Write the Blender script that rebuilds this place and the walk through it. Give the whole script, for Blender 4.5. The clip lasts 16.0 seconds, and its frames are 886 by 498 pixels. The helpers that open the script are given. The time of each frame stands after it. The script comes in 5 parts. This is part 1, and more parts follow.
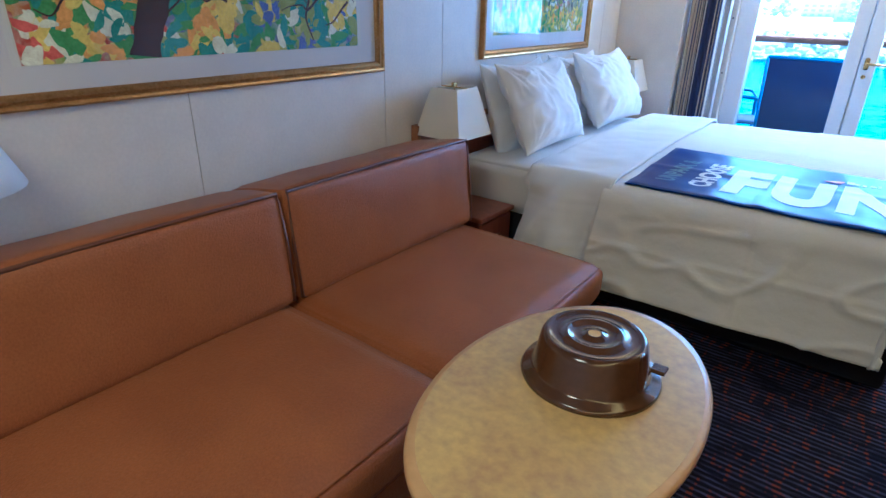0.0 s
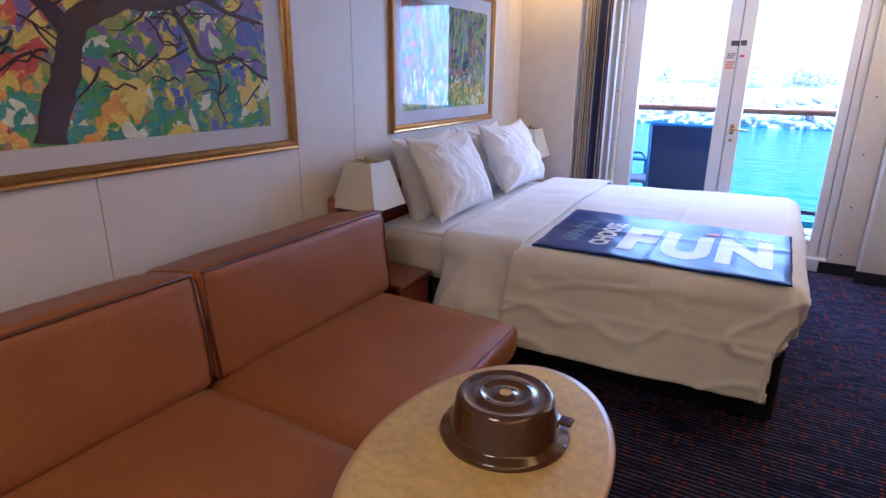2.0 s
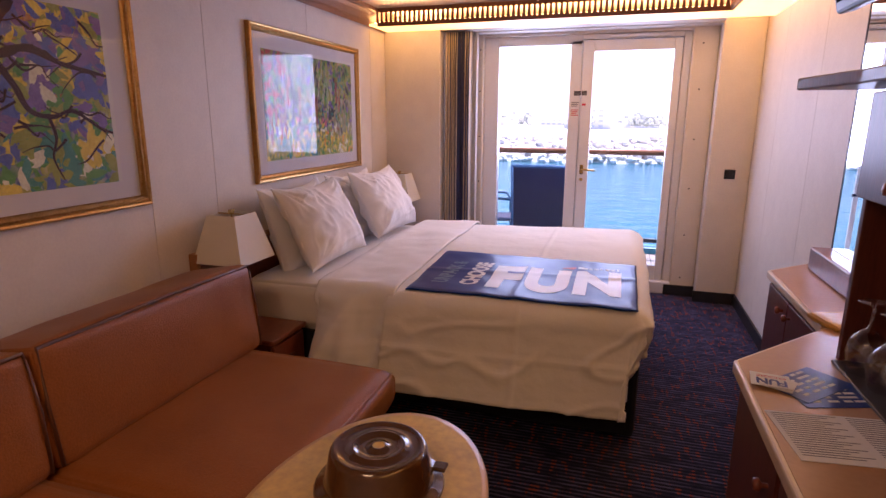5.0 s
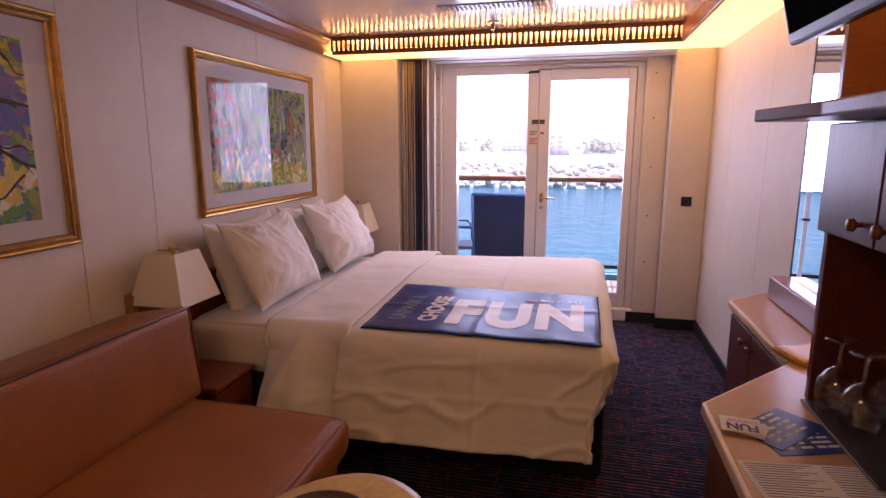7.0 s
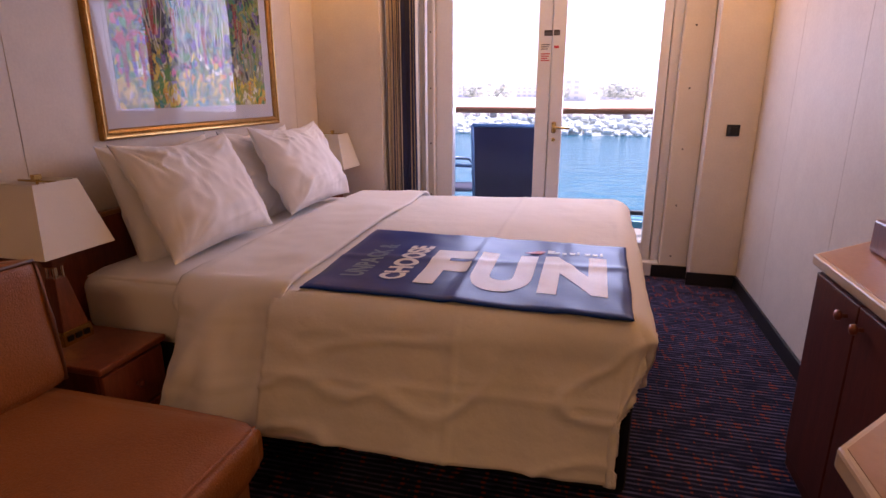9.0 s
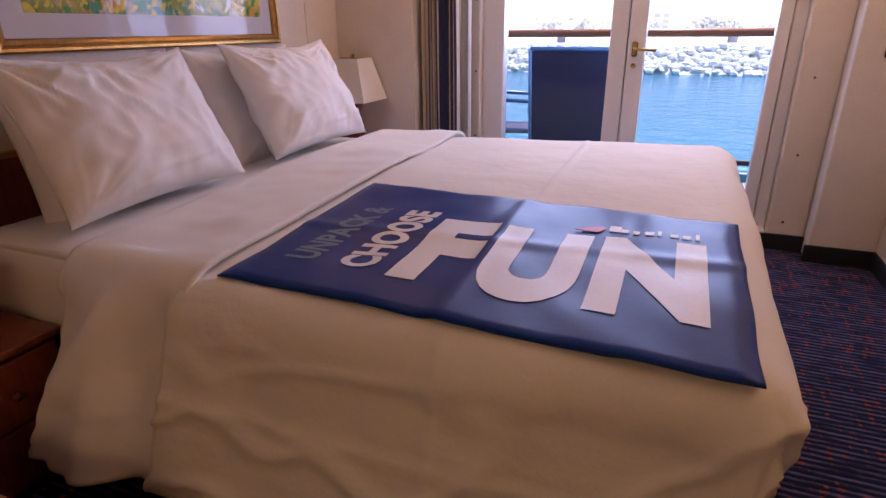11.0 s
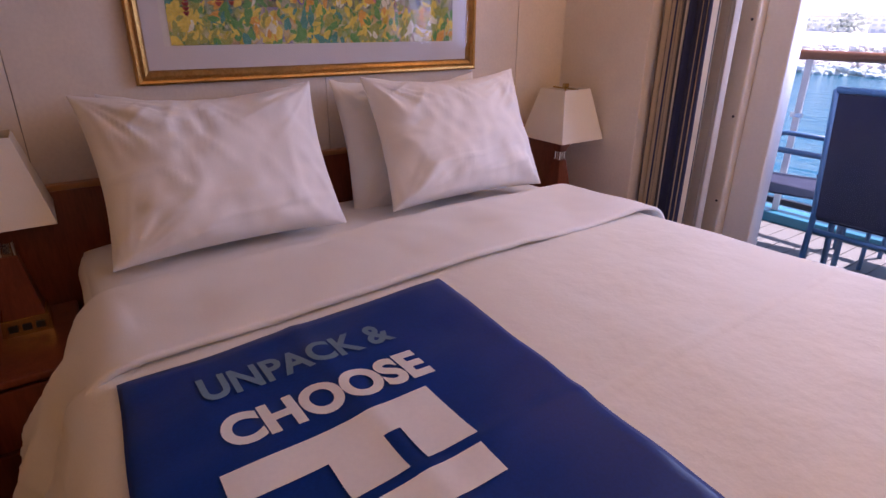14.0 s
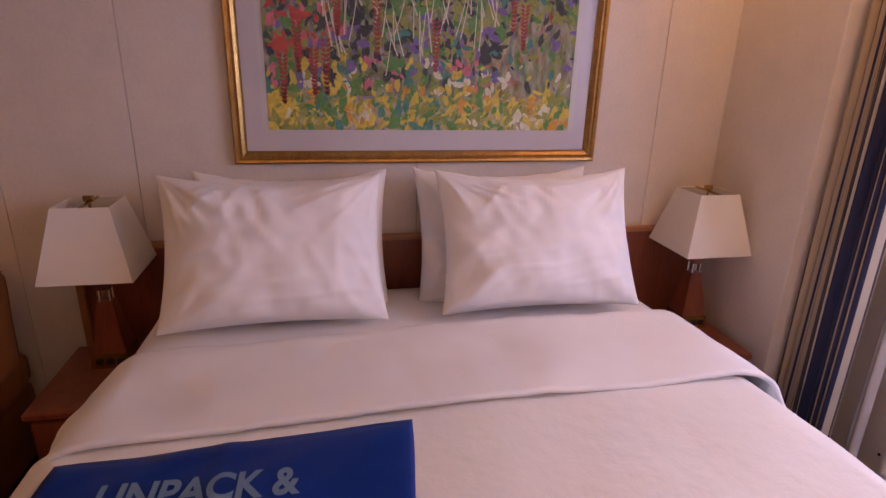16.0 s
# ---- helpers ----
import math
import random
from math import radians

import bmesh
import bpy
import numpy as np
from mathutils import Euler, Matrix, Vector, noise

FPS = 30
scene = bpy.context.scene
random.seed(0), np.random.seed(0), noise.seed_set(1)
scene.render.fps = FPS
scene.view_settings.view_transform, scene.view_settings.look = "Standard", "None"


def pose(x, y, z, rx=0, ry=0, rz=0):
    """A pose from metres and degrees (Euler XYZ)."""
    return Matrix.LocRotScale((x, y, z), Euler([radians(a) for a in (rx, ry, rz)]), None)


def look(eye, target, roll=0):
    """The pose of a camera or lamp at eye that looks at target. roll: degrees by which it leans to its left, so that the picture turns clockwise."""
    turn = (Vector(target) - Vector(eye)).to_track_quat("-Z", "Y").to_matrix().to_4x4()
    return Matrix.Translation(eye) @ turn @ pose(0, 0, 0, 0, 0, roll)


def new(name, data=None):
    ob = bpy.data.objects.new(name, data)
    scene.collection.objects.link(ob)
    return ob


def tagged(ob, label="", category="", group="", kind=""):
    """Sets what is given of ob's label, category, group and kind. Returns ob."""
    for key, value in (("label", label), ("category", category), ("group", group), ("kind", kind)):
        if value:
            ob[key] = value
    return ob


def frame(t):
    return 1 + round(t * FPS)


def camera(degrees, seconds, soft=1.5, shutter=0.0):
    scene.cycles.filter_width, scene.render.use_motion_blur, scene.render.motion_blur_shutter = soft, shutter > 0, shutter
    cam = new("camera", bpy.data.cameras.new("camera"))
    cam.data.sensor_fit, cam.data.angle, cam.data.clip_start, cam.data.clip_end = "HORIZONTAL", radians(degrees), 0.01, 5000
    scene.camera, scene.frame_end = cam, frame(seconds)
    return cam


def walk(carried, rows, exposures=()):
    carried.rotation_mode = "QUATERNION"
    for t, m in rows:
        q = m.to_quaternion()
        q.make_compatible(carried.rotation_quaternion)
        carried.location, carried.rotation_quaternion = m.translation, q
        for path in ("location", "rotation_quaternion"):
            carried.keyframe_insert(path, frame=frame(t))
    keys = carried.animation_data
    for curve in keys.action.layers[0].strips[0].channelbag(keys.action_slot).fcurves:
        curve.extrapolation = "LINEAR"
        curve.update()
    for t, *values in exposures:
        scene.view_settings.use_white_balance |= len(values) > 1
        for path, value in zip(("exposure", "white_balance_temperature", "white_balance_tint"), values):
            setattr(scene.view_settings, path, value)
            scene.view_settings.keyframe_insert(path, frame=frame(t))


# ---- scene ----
cam = camera(76.3, 16.0)
PATH = [
    (0, (0.023, 0.143, 1.321), (-1.095, 1.594, 0.519), 1.0),
    (0.5, (0.039, 0.124, 1.342), (-1.036, 1.633, 0.59), 0.9),
    (1, (0.053, 0.116, 1.356), (-0.984, 1.678, 0.66), 0.7),
    (1.5, (0.065, 0.111, 1.363), (-0.93, 1.724, 0.724), 0.6),
    (2, (0.08, 0.103, 1.371), (-0.861, 1.764, 0.776), 0.6),
    (2.5, (0.093, 0.107, 1.37), (-0.786, 1.815, 0.81), 0.4),
    (3, (0.107, 0.107, 1.374), (-0.708, 1.853, 0.839), 0.3),
    (3.5, (0.111, 0.105, 1.382), (-0.64, 1.886, 0.866), 0.4),
    (4, (0.115, 0.105, 1.386), (-0.574, 1.916, 0.892), 0.2),
    (4.5, (0.123, 0.104, 1.393), (-0.504, 1.943, 0.918), 0.2),
    (7, (0.126, 0.223, 1.418), (-0.332, 2.135, 1.055), 0.0),
    (7.5, (0.133, 0.384, 1.387), (-0.314, 2.3, 1.029), 0.0),
    (8, (0.149, 0.552, 1.343), (-0.304, 2.461, 0.955), -0.1),
    (8.5, (0.134, 0.696, 1.285), (-0.328, 2.587, 0.826), -0.0),
    (9, (0.102, 0.925, 1.235), (-0.389, 2.787, 0.694), -0.0),
    (9.2, (0.081, 1.007, 1.215), (-0.414, 2.856, 0.636), 0.0),
    (11.3, (0.075, 1.743, 1.105), (-0.673, 3.44, 0.354), -0.5),
    (11.5, (0.056, 1.804, 1.109), (-0.717, 3.483, 0.344), -0.4),
    (12, (0.054, 1.94, 1.131), (-0.788, 3.579, 0.354), -0.4),
    (12.5, (0.114, 2.078, 1.164), (-0.851, 3.65, 0.389), -0.6),
    (13, (0.166, 2.183, 1.193), (-0.975, 3.631, 0.418), -0.3),
    (13.5, (0.181, 2.326, 1.195), (-1.148, 3.607, 0.424), 0.2),
    (14, (0.251, 2.489, 1.239), (-1.266, 3.553, 0.487), 0.4),
    (14.5, (0.344, 2.691, 1.294), (-1.307, 3.548, 0.559), 0.9),
    (15, (0.365, 2.846, 1.345), (-1.383, 3.517, 0.645), 1.3),
    (15.5, (0.29, 2.955, 1.366), (-1.519, 3.481, 0.694), 1.6),
    (16, (0.255, 3.057, 1.407), (-1.599, 3.441, 0.764), 1.6),
]
EXPOSURES = [(0, 2.0, 3680, 2), (2.0, 1.7, 4430, 21), (3.0, 1.52, 5050, 30), (4.5, 1.3, 5980, 44), (7.0, 1.03, 6580, 52), (9.0, 1.05, 6540, 48), (12.5, 0.95, 5700, 42), (14.5, 0.87, 6250, 47), (16, 0.96, 6500, 51)]
walk(cam, [(t, look(eye, target, roll)) for t, eye, target, roll in PATH], EXPOSURES)
DAY, SKY, CABIN, COVE = 13.5, 0.15, 4.8, 1.25

# ---- world, sun, large lights ----
world = bpy.data.worlds.new("sky")
scene.world = world
world.use_nodes = True
wn = world.node_tree
sky = wn.nodes.new("ShaderNodeTexSky")
sky.sky_type, sky.sun_disc = "NISHITA", False
sky.sun_elevation, sky.sun_rotation = radians(68), radians(20)
wn.nodes["Background"].inputs["Strength"].default_value = SKY
wn.links.new(sky.outputs["Color"], wn.nodes["Background"].inputs["Color"])

sun = new("sun", bpy.data.lights.new("sun", "SUN"))
sun.data.energy, sun.data.angle, sun.data.color = 5.0, radians(0.5), (1.0, 0.95, 0.88)
sun.matrix_basis = look((0, 0, 0), (-0.13, -0.36, -0.93))


def area_lamp(name, place, target, sx, sy, energy, color):
    lamp = new(name, bpy.data.lights.new(name, "AREA"))
    lamp.data.shape, lamp.data.size, lamp.data.size_y = "RECTANGLE", sx, sy
    lamp.data.energy, lamp.data.color = energy, color
    lamp.matrix_basis = look(place, target)
    return lamp


# daylight of the sky under the head of the balcony door
area_lamp("daylight", (-0.23, 5.10, 1.52), (-0.26, 2.6, 1.25), 1.42, 0.92, DAY, (0.62, 0.78, 1.0))
# recessed cabin lights behind the walker
area_lamp("cabin_light", (-0.45, -0.35, 2.16), (-0.45, -0.05, 0), 0.5, 0.5, CABIN, (1.0, 0.68, 0.29))


# ---- materials ----
def mat(name, c1, c2=None, scale=6.0, fine=60.0, rough=0.5, metal=0.0, bump=0.1, bump_scale=None, stretch=(1, 1, 1), coat=0.0, spec=0.5, sheen=0.0):
    m = bpy.data.materials.new(name)
    m.use_nodes = True
    n, l = m.node_tree.nodes, m.node_tree.links
    b = n["Principled BSDF"]
    c2 = c2 or tuple(v * 0.85 for v in c1)
    co = n.new("ShaderNodeTexCoord")
    mp = n.new("ShaderNodeMapping")
    mp.inputs["Scale"].default_value = stretch
    l.new(co.outputs["Object"], mp.inputs["Vector"])
    a = n.new("ShaderNodeTexNoise")
    a.inputs["Scale"].default_value, a.inputs["Detail"].default_value = scale, 4
    f = n.new("ShaderNodeTexNoise")
    f.inputs["Scale"].default_value, f.inputs["Detail"].default_value = fine, 3
    mix = n.new("ShaderNodeMath")
    mix.operation = "MULTIPLY_ADD"
    mix.inputs[1].default_value = 0.5
    half = n.new("ShaderNodeMath")
    half.operation, half.inputs[1].default_value = "MULTIPLY", 0.5
    l.new(mp.outputs[0], a.inputs["Vector"])
    l.new(mp.outputs[0], f.inputs["Vector"])
    l.new(f.outputs[0], half.inputs[0])
    l.new(a.outputs[0], mix.inputs[0])
    l.new(half.outputs[0], mix.inputs[2])
    r = n.new("ShaderNodeValToRGB")
    r.color_ramp.elements[0].position, r.color_ramp.elements[1].position = 0.32, 0.68
    r.color_ramp.elements[0].color, r.color_ramp.elements[1].color = (*c2, 1), (*c1, 1)
    l.new(mix.outputs[0], r.inputs[0])
    l.new(r.outputs[0], b.inputs["Base Color"])
    b.inputs["Roughness"].default_value, b.inputs["Metallic"].default_value = rough, metal
    b.inputs["Coat Weight"].default_value = coat
    b.inputs["Coat Roughness"].default_value = 0.15
    b.inputs["Specular IOR Level"].default_value = spec
    b.inputs["Sheen Weight"].default_value = sheen
    if bump:
        g = n.new("ShaderNodeTexNoise")
        g.inputs["Scale"].default_value, g.inputs["Detail"].default_value = bump_scale or fine, 5
        l.new(mp.outputs[0], g.inputs["Vector"])
        bp = n.new("ShaderNodeBump")
        bp.inputs["Strength"].default_value, bp.inputs["Distance"].default_value = bump, 0.01
        l.new(g.outputs[0], bp.inputs["Height"])
        l.new(bp.outputs[0], b.inputs["Normal"])
    return m


def pane_material(name, tint, rough=0.0, ior=1.5):
    m = bpy.data.materials.new(name)
    m.use_nodes = True
    n, l = m.node_tree.nodes, m.node_tree.links
    n.remove(n["Principled BSDF"])
    t, g, f, x = (n.new("ShaderNode" + k) for k in ("BsdfTransparent", "BsdfGlossy", "Fresnel", "MixShader"))
    t.inputs["Color"].default_value = (*tint, 1)
    g.inputs["Roughness"].default_value = rough
    f.inputs["IOR"].default_value = ior
    l.new(f.outputs[0], x.inputs[0])
    l.new(t.outputs[0], x.inputs[1])
    l.new(g.outputs[0], x.inputs[2])
    l.new(x.outputs[0], n["Material Output"].inputs["Surface"])
    return m


def glow(name, color, strength):
    m = bpy.data.materials.new(name)
    m.use_nodes = True
    b = m.node_tree.nodes["Principled BSDF"]
    b.inputs["Base Color"].default_value = (0.8, 0.75, 0.65, 1)
    b.inputs["Emission Color"].default_value = (*color, 1)
    b.inputs["Emission Strength"].default_value = strength
    return m


def carpet_material():
    m = mat("carpet", (0.012, 0.016, 0.05), (0.004, 0.006, 0.018), 30, 300, rough=0.95, bump=0.6, bump_scale=350, spec=0.15)
    n, l = m.node_tree.nodes, m.node_tree.links
    b = n["Principled BSDF"]
    base = b.inputs["Base Color"].links[0].from_socket
    co = n.new("ShaderNodeTexCoord")
    w = n.new("ShaderNodeTexWave")
    w.bands_direction = "Y"
    w.inputs["Scale"].default_value, w.inputs["Distortion"].default_value = 13, 0.9
    w.inputs["Detail"].default_value, w.inputs["Detail Scale"].default_value = 2, 3
    l.new(co.outputs["Object"], w.inputs["Vector"])
    mp = n.new("ShaderNodeMapping")
    mp.inputs["Scale"].default_value = (9, 60, 1)
    l.new(co.outputs["Object"], mp.inputs["Vector"])
    v = n.new("ShaderNodeTexNoise")
    v.inputs["Scale"].default_value, v.inputs["Detail"].default_value = 1.0, 2
    l.new(mp.outputs[0], v.inputs["Vector"])
    ramp = n.new("ShaderNodeValToRGB")
    ramp.color_ramp.elements[0].position, ramp.color_ramp.elements[1].position = 0.35, 0.95
    l.new(w.outputs["Fac"], ramp.inputs[0])
    mixa = n.new("ShaderNodeMixRGB")
    mixa.inputs[2].default_value = (0.12, 0.115, 0.21, 1)
    # the pale thread of each rib comes and goes
    vr = n.new("ShaderNodeValToRGB")
    vr.color_ramp.elements[0].position, vr.color_ramp.elements[1].position = 0.38, 0.62
    vr.color_ramp.elements[0].color = (0.12, 0.12, 0.12, 1)
    l.new(v.outputs[0], vr.inputs[0])
    rib = n.new("ShaderNodeMath")
    rib.operation = "MULTIPLY"
    l.new(ramp.outputs[0], rib.inputs[0])
    l.new(vr.outputs[0], rib.inputs[1])
    l.new(rib.outputs[0], mixa.inputs[0])
    l.new(base, mixa.inputs[1])
    # short red flecks that run across the ribs
    mp2 = n.new("ShaderNodeMapping")
    mp2.inputs["Scale"].default_value = (45, 11, 1)
    l.new(co.outputs["Object"], mp2.inputs["Vector"])
    v2 = n.new("ShaderNodeTexNoise")
    v2.inputs["Scale"].default_value, v2.inputs["Detail"].default_value = 1.0, 1
    l.new(mp2.outputs[0], v2.inputs["Vector"])
    r2 = n.new("ShaderNodeValToRGB")
    r2.color_ramp.elements[0].position, r2.color_ramp.elements[1].position = 0.57, 0.66
    l.new(v2.outputs[0], r2.inputs[0])
    mul = n.new("ShaderNodeMath")
    mul.operation = "MULTIPLY"
    l.new(r2.outputs[0], mul.inputs[0])
    l.new(ramp.outputs[0], mul.inputs[1])
    mixb = n.new("ShaderNodeMixRGB")
    mixb.inputs[2].default_value = (0.34, 0.07, 0.04, 1)
    l.new(mul.outputs[0], mixb.inputs[0])
    l.new(mixa.outputs[0], mixb.inputs[1])
    l.new(mixb.outputs[0], b.inputs["Base Color"])
    return m


def stripes_material():
    # curtain cloth with upright stripes that follow the folds
    m = mat("curtain_cloth", (0.5, 0.42, 0.3), None, 20, 250, rough=0.9, bump=0.15)
    n, l = m.node_tree.nodes, m.node_tree.links
    b = n["Principled BSDF"]
    uv = n.new("ShaderNodeUVMap")
    sp = n.new("ShaderNodeSeparateXYZ")
    l.new(uv.outputs[0], sp.inputs[0])
    r = n.new("ShaderNodeValToRGB")
    r.color_ramp.interpolation = "CONSTANT"
    beige, navy, grey, cream = (0.42, 0.33, 0.22, 1), (0.025, 0.03, 0.08, 1), (0.05, 0.045, 0.055, 1), (0.6, 0.54, 0.44, 1)
    stops = [(0, beige), (0.12, grey), (0.2, cream), (0.36, beige), (0.46, navy), (0.56, cream), (0.7, grey), (0.77, beige), (0.92, navy)]
    e = r.color_ramp.elements
    e[0].position, e[0].color = stops[0]
    e[1].position, e[1].color = stops[1]
    for p, c in stops[2:]:
        k = e.new(p)
        k.color = c
    fr = n.new("ShaderNodeMath")
    fr.operation = "FRACT"
    l.new(sp.outputs[0], fr.inputs[0])
    l.new(fr.outputs[0], r.inputs[0])
    # broad navy bands along the leading edge
    band = n.new("ShaderNodeValToRGB")
    band.color_ramp.interpolation = "CONSTANT"
    be = band.color_ramp.elements
    be[0].position, be[0].color = 0.0, (0, 0, 0, 1)
    be[1].position, be[1].color = 0.56, (1, 1, 1, 1)
    for p, k in ((0.61, 0.0), (0.70, 1.0), (0.80, 0.0), (0.87, 1.0), (0.91, 0.0)):
        be.new(p).color = (k, k, k, 1)
    l.new(sp.outputs[1], band.inputs[0])
    mx = n.new("ShaderNodeMixRGB")
    mx.inputs[2].default_value = (0.025, 0.03, 0.075, 1)
    l.new(band.outputs[0], mx.inputs[0])
    l.new(r.outputs[0], mx.inputs[1])
    l.new(mx.outputs[0], b.inputs["Base Color"])
    return m


def paint_material(name, stops, scale, distort, white, bright=1.0, tall=1.0):
    """Watercolour: patches of pigment with pale gaps and dark outlines, colour drifting over the sheet."""
    m = bpy.data.materials.new(name)
    m.use_nodes = True
    n, l = m.node_tree.nodes, m.node_tree.links
    b = n["Principled BSDF"]
    co = n.new("ShaderNodeTexCoord")
    mp = n.new("ShaderNodeMapping")
    mp.inputs["Scale"].default_value = (1, 1, tall)
    l.new(co.outputs["Object"], mp.inputs["Vector"])
    nz = n.new("ShaderNodeTexNoise")
    nz.inputs["Scale"].default_value, nz.inputs["Detail"].default_value = 9, 3
    l.new(mp.outputs[0], nz.inputs["Vector"])
    add = n.new("ShaderNodeVectorMath")
    add.operation = "MULTIPLY_ADD"
    add.inputs[1].default_value = (distort,) * 3
    l.new(nz.outputs["Color"], add.inputs[0])
    l.new(mp.outputs[0], add.inputs[2])
    v = n.new("ShaderNodeTexVoronoi")
    v.inputs["Scale"].default_value = scale
    l.new(add.outputs[0], v.inputs["Vector"])
    big = n.new("ShaderNodeTexNoise")
    big.inputs["Scale"].default_value, big.inputs["Detail"].default_value = 3.2, 1
    l.new(co.outputs["Object"], big.inputs["Vector"])
    sep = n.new("ShaderNodeSeparateColor")
    l.new(v.outputs["Color"], sep.inputs[0])
    ma = n.new("ShaderNodeMath")
    ma.operation, ma.inputs[1].default_value = "MULTIPLY_ADD", 0.55
    l.new(sep.outputs[0], ma.inputs[0])
    sc = n.new("ShaderNodeMath")
    sc.operation, sc.inputs[1].default_value, sc.inputs[2].default_value = "MULTIPLY_ADD", 1.6, -0.6
    l.new(big.outputs[0], sc.inputs[0])
    l.new(sc.outputs[0], ma.inputs[2])
    r = n.new("ShaderNodeValToRGB")
    e = r.color_ramp.elements
    e[0].position, e[0].color = stops[0][0], (*stops[0][1], 1)
    e[1].position, e[1].color = stops[1][0], (*stops[1][1], 1)
    for p, c in stops[2:]:
        k = e.new(p)
        k.color = (*c, 1)
    l.new(ma.outputs[0], r.inputs[0])
    # washes inside each patch
    w = n.new("ShaderNodeTexNoise")
    w.inputs["Scale"].default_value, w.inputs["Detail"].default_value = 40, 4
    l.new(add.outputs[0], w.inputs["Vector"])
    wr = n.new("ShaderNodeValToRGB")
    wr.color_ramp.elements[0].position, wr.color_ramp.elements[1].position = 0.35, 0.75
    wr.color_ramp.elements[1].color = (white, white, white, 1)
    l.new(w.outputs[0], wr.inputs[0])
    mx = n.new("ShaderNodeMixRGB")
    mx.inputs[2].default_value = (0.75 * bright, 0.72 * bright, 0.55 * bright, 1)
    l.new(wr.outputs[0], mx.inputs[0])
    l.new(r.outputs[0], mx.inputs[1])
    # thin dark outlines round some patches
    ed = n.new("ShaderNodeTexVoronoi")
    ed.feature = "DISTANCE_TO_EDGE"
    ed.inputs["Scale"].default_value = scale
    l.new(add.outputs[0], ed.inputs["Vector"])
    er = n.new("ShaderNodeValToRGB")
    er.color_ramp.elements[0].position, er.color_ramp.elements[1].position = 0.02, 0.05
    er.color_ramp.elements[0].color, er.color_ramp.elements[1].color = (1, 1, 1, 1), (0, 0, 0, 1)
    l.new(ed.outputs["Distance"], er.inputs[0])
    gate = n.new("ShaderNodeMath")
    gate.operation = "MULTIPLY"
    l.new(er.outputs[0], gate.inputs[0])
    l.new(sep.outputs[1], gate.inputs[1])
    mo = n.new("ShaderNodeMixRGB")
    mo.inputs[2].default_value = (0.05, 0.05, 0.06, 1)
    faint = n.new("ShaderNodeMath")
    faint.operation, faint.inputs[1].default_value = "MULTIPLY", 0.3
    l.new(gate.outputs[0], faint.inputs[0])
    l.new(faint.outputs[0], mo.inputs[0])
    l.new(mx.outputs[0], mo.inputs[1])
    l.new(mo.outputs[0], b.inputs["Base Color"])
    b.inputs["Roughness"].default_value = 0.8
    return m


M = {}
M["wall"] = mat("wall_vinyl", (0.74, 0.68, 0.60), (0.66, 0.60, 0.53), 9, 90, rough=0.55, bump=0.06, bump_scale=140)
M["seam"] = mat("seam", (0.30, 0.26, 0.22), None, 20, 90, rough=0.7, bump=0)
M["casing"] = mat("casing_panel", (0.72, 0.66, 0.58), (0.66, 0.6, 0.52), 7, 90, rough=0.5, bump=0.04)
M["ceiling"] = mat("ceiling_panel", (0.66, 0.60, 0.57), (0.62, 0.56, 0.53), 4, 60, rough=0.2, bump=0.0)
M["carpet"] = carpet_material()
M["skirting"] = mat("skirting_rubber", (0.012, 0.012, 0.018), None, 20, 80, rough=0.5, bump=0.05)
M["white"] = mat("white_paint", (0.78, 0.77, 0.78), (0.72, 0.71, 0.72), 5, 70, rough=0.35, bump=0.03)
M["wood"] = mat("cherry_wood", (0.27, 0.075, 0.035), (0.16, 0.04, 0.02), 5, 30, rough=0.32, bump=0.04, stretch=(6, 6, 0.7), coat=0.3)
M["wood_dark"] = mat("dark_cherry_wood", (0.15, 0.035, 0.022), (0.08, 0.02, 0.013), 5, 30, rough=0.35, bump=0.04, stretch=(6, 6, 0.7), coat=0.06, spec=0.3)
M["wood_pale"] = mat("honey_wood", (0.42, 0.19, 0.07), (0.32, 0.13, 0.05), 5, 30, rough=0.4, bump=0.04, stretch=(6, 0.7, 6), coat=0.2)
M["valance"] = mat("valance_wood", (0.34, 0.12, 0.045), (0.25, 0.08, 0.03), 5, 30, rough=0.35, bump=0.03, stretch=(0.7, 0.7, 6), coat=0.3)
M["laminate"] = mat("desk_laminate", (0.46, 0.26, 0.14), (0.40, 0.215, 0.11), 7, 60, rough=0.36, bump=0.02, coat=0.08)
M["edge"] = mat("desk_edge", (0.66, 0.48, 0.3), (0.58, 0.42, 0.26), 7, 60, rough=0.3, bump=0.02, coat=0.3)
M["leather"] = mat("tan_leather", (0.335, 0.116, 0.026), (0.24, 0.078, 0.019), 5, 160, rough=0.40, bump=0.22, bump_scale=190, coat=0.0, spec=0.35)
M["piping"] = mat("piping_leather", (0.12, 0.04, 0.015), None, 9, 120, rough=0.45, bump=0.1)
M["linen"] = mat("white_linen", (0.82, 0.81, 0.80), (0.78, 0.77, 0.75), 5, 220, rough=0.85, bump=0.12, bump_scale=260, sheen=0.1)
M["pillowcase"] = mat("pillowcase_cotton", (0.83, 0.82, 0.81), (0.79, 0.78, 0.77), 5, 220, rough=0.85, bump=0.12, bump_scale=9, stretch=(1.5, 1, 0.7), sheen=0.1)
M["cover"] = mat("bed_cover", (0.80, 0.78, 0.74), (0.75, 0.73, 0.68), 5, 200, rough=0.85, bump=0.35, bump_scale=22, sheen=0.1)
M["skirt"] = mat("bed_skirt", (0.012, 0.013, 0.022), None, 9, 120, rough=0.9, bump=0.2)
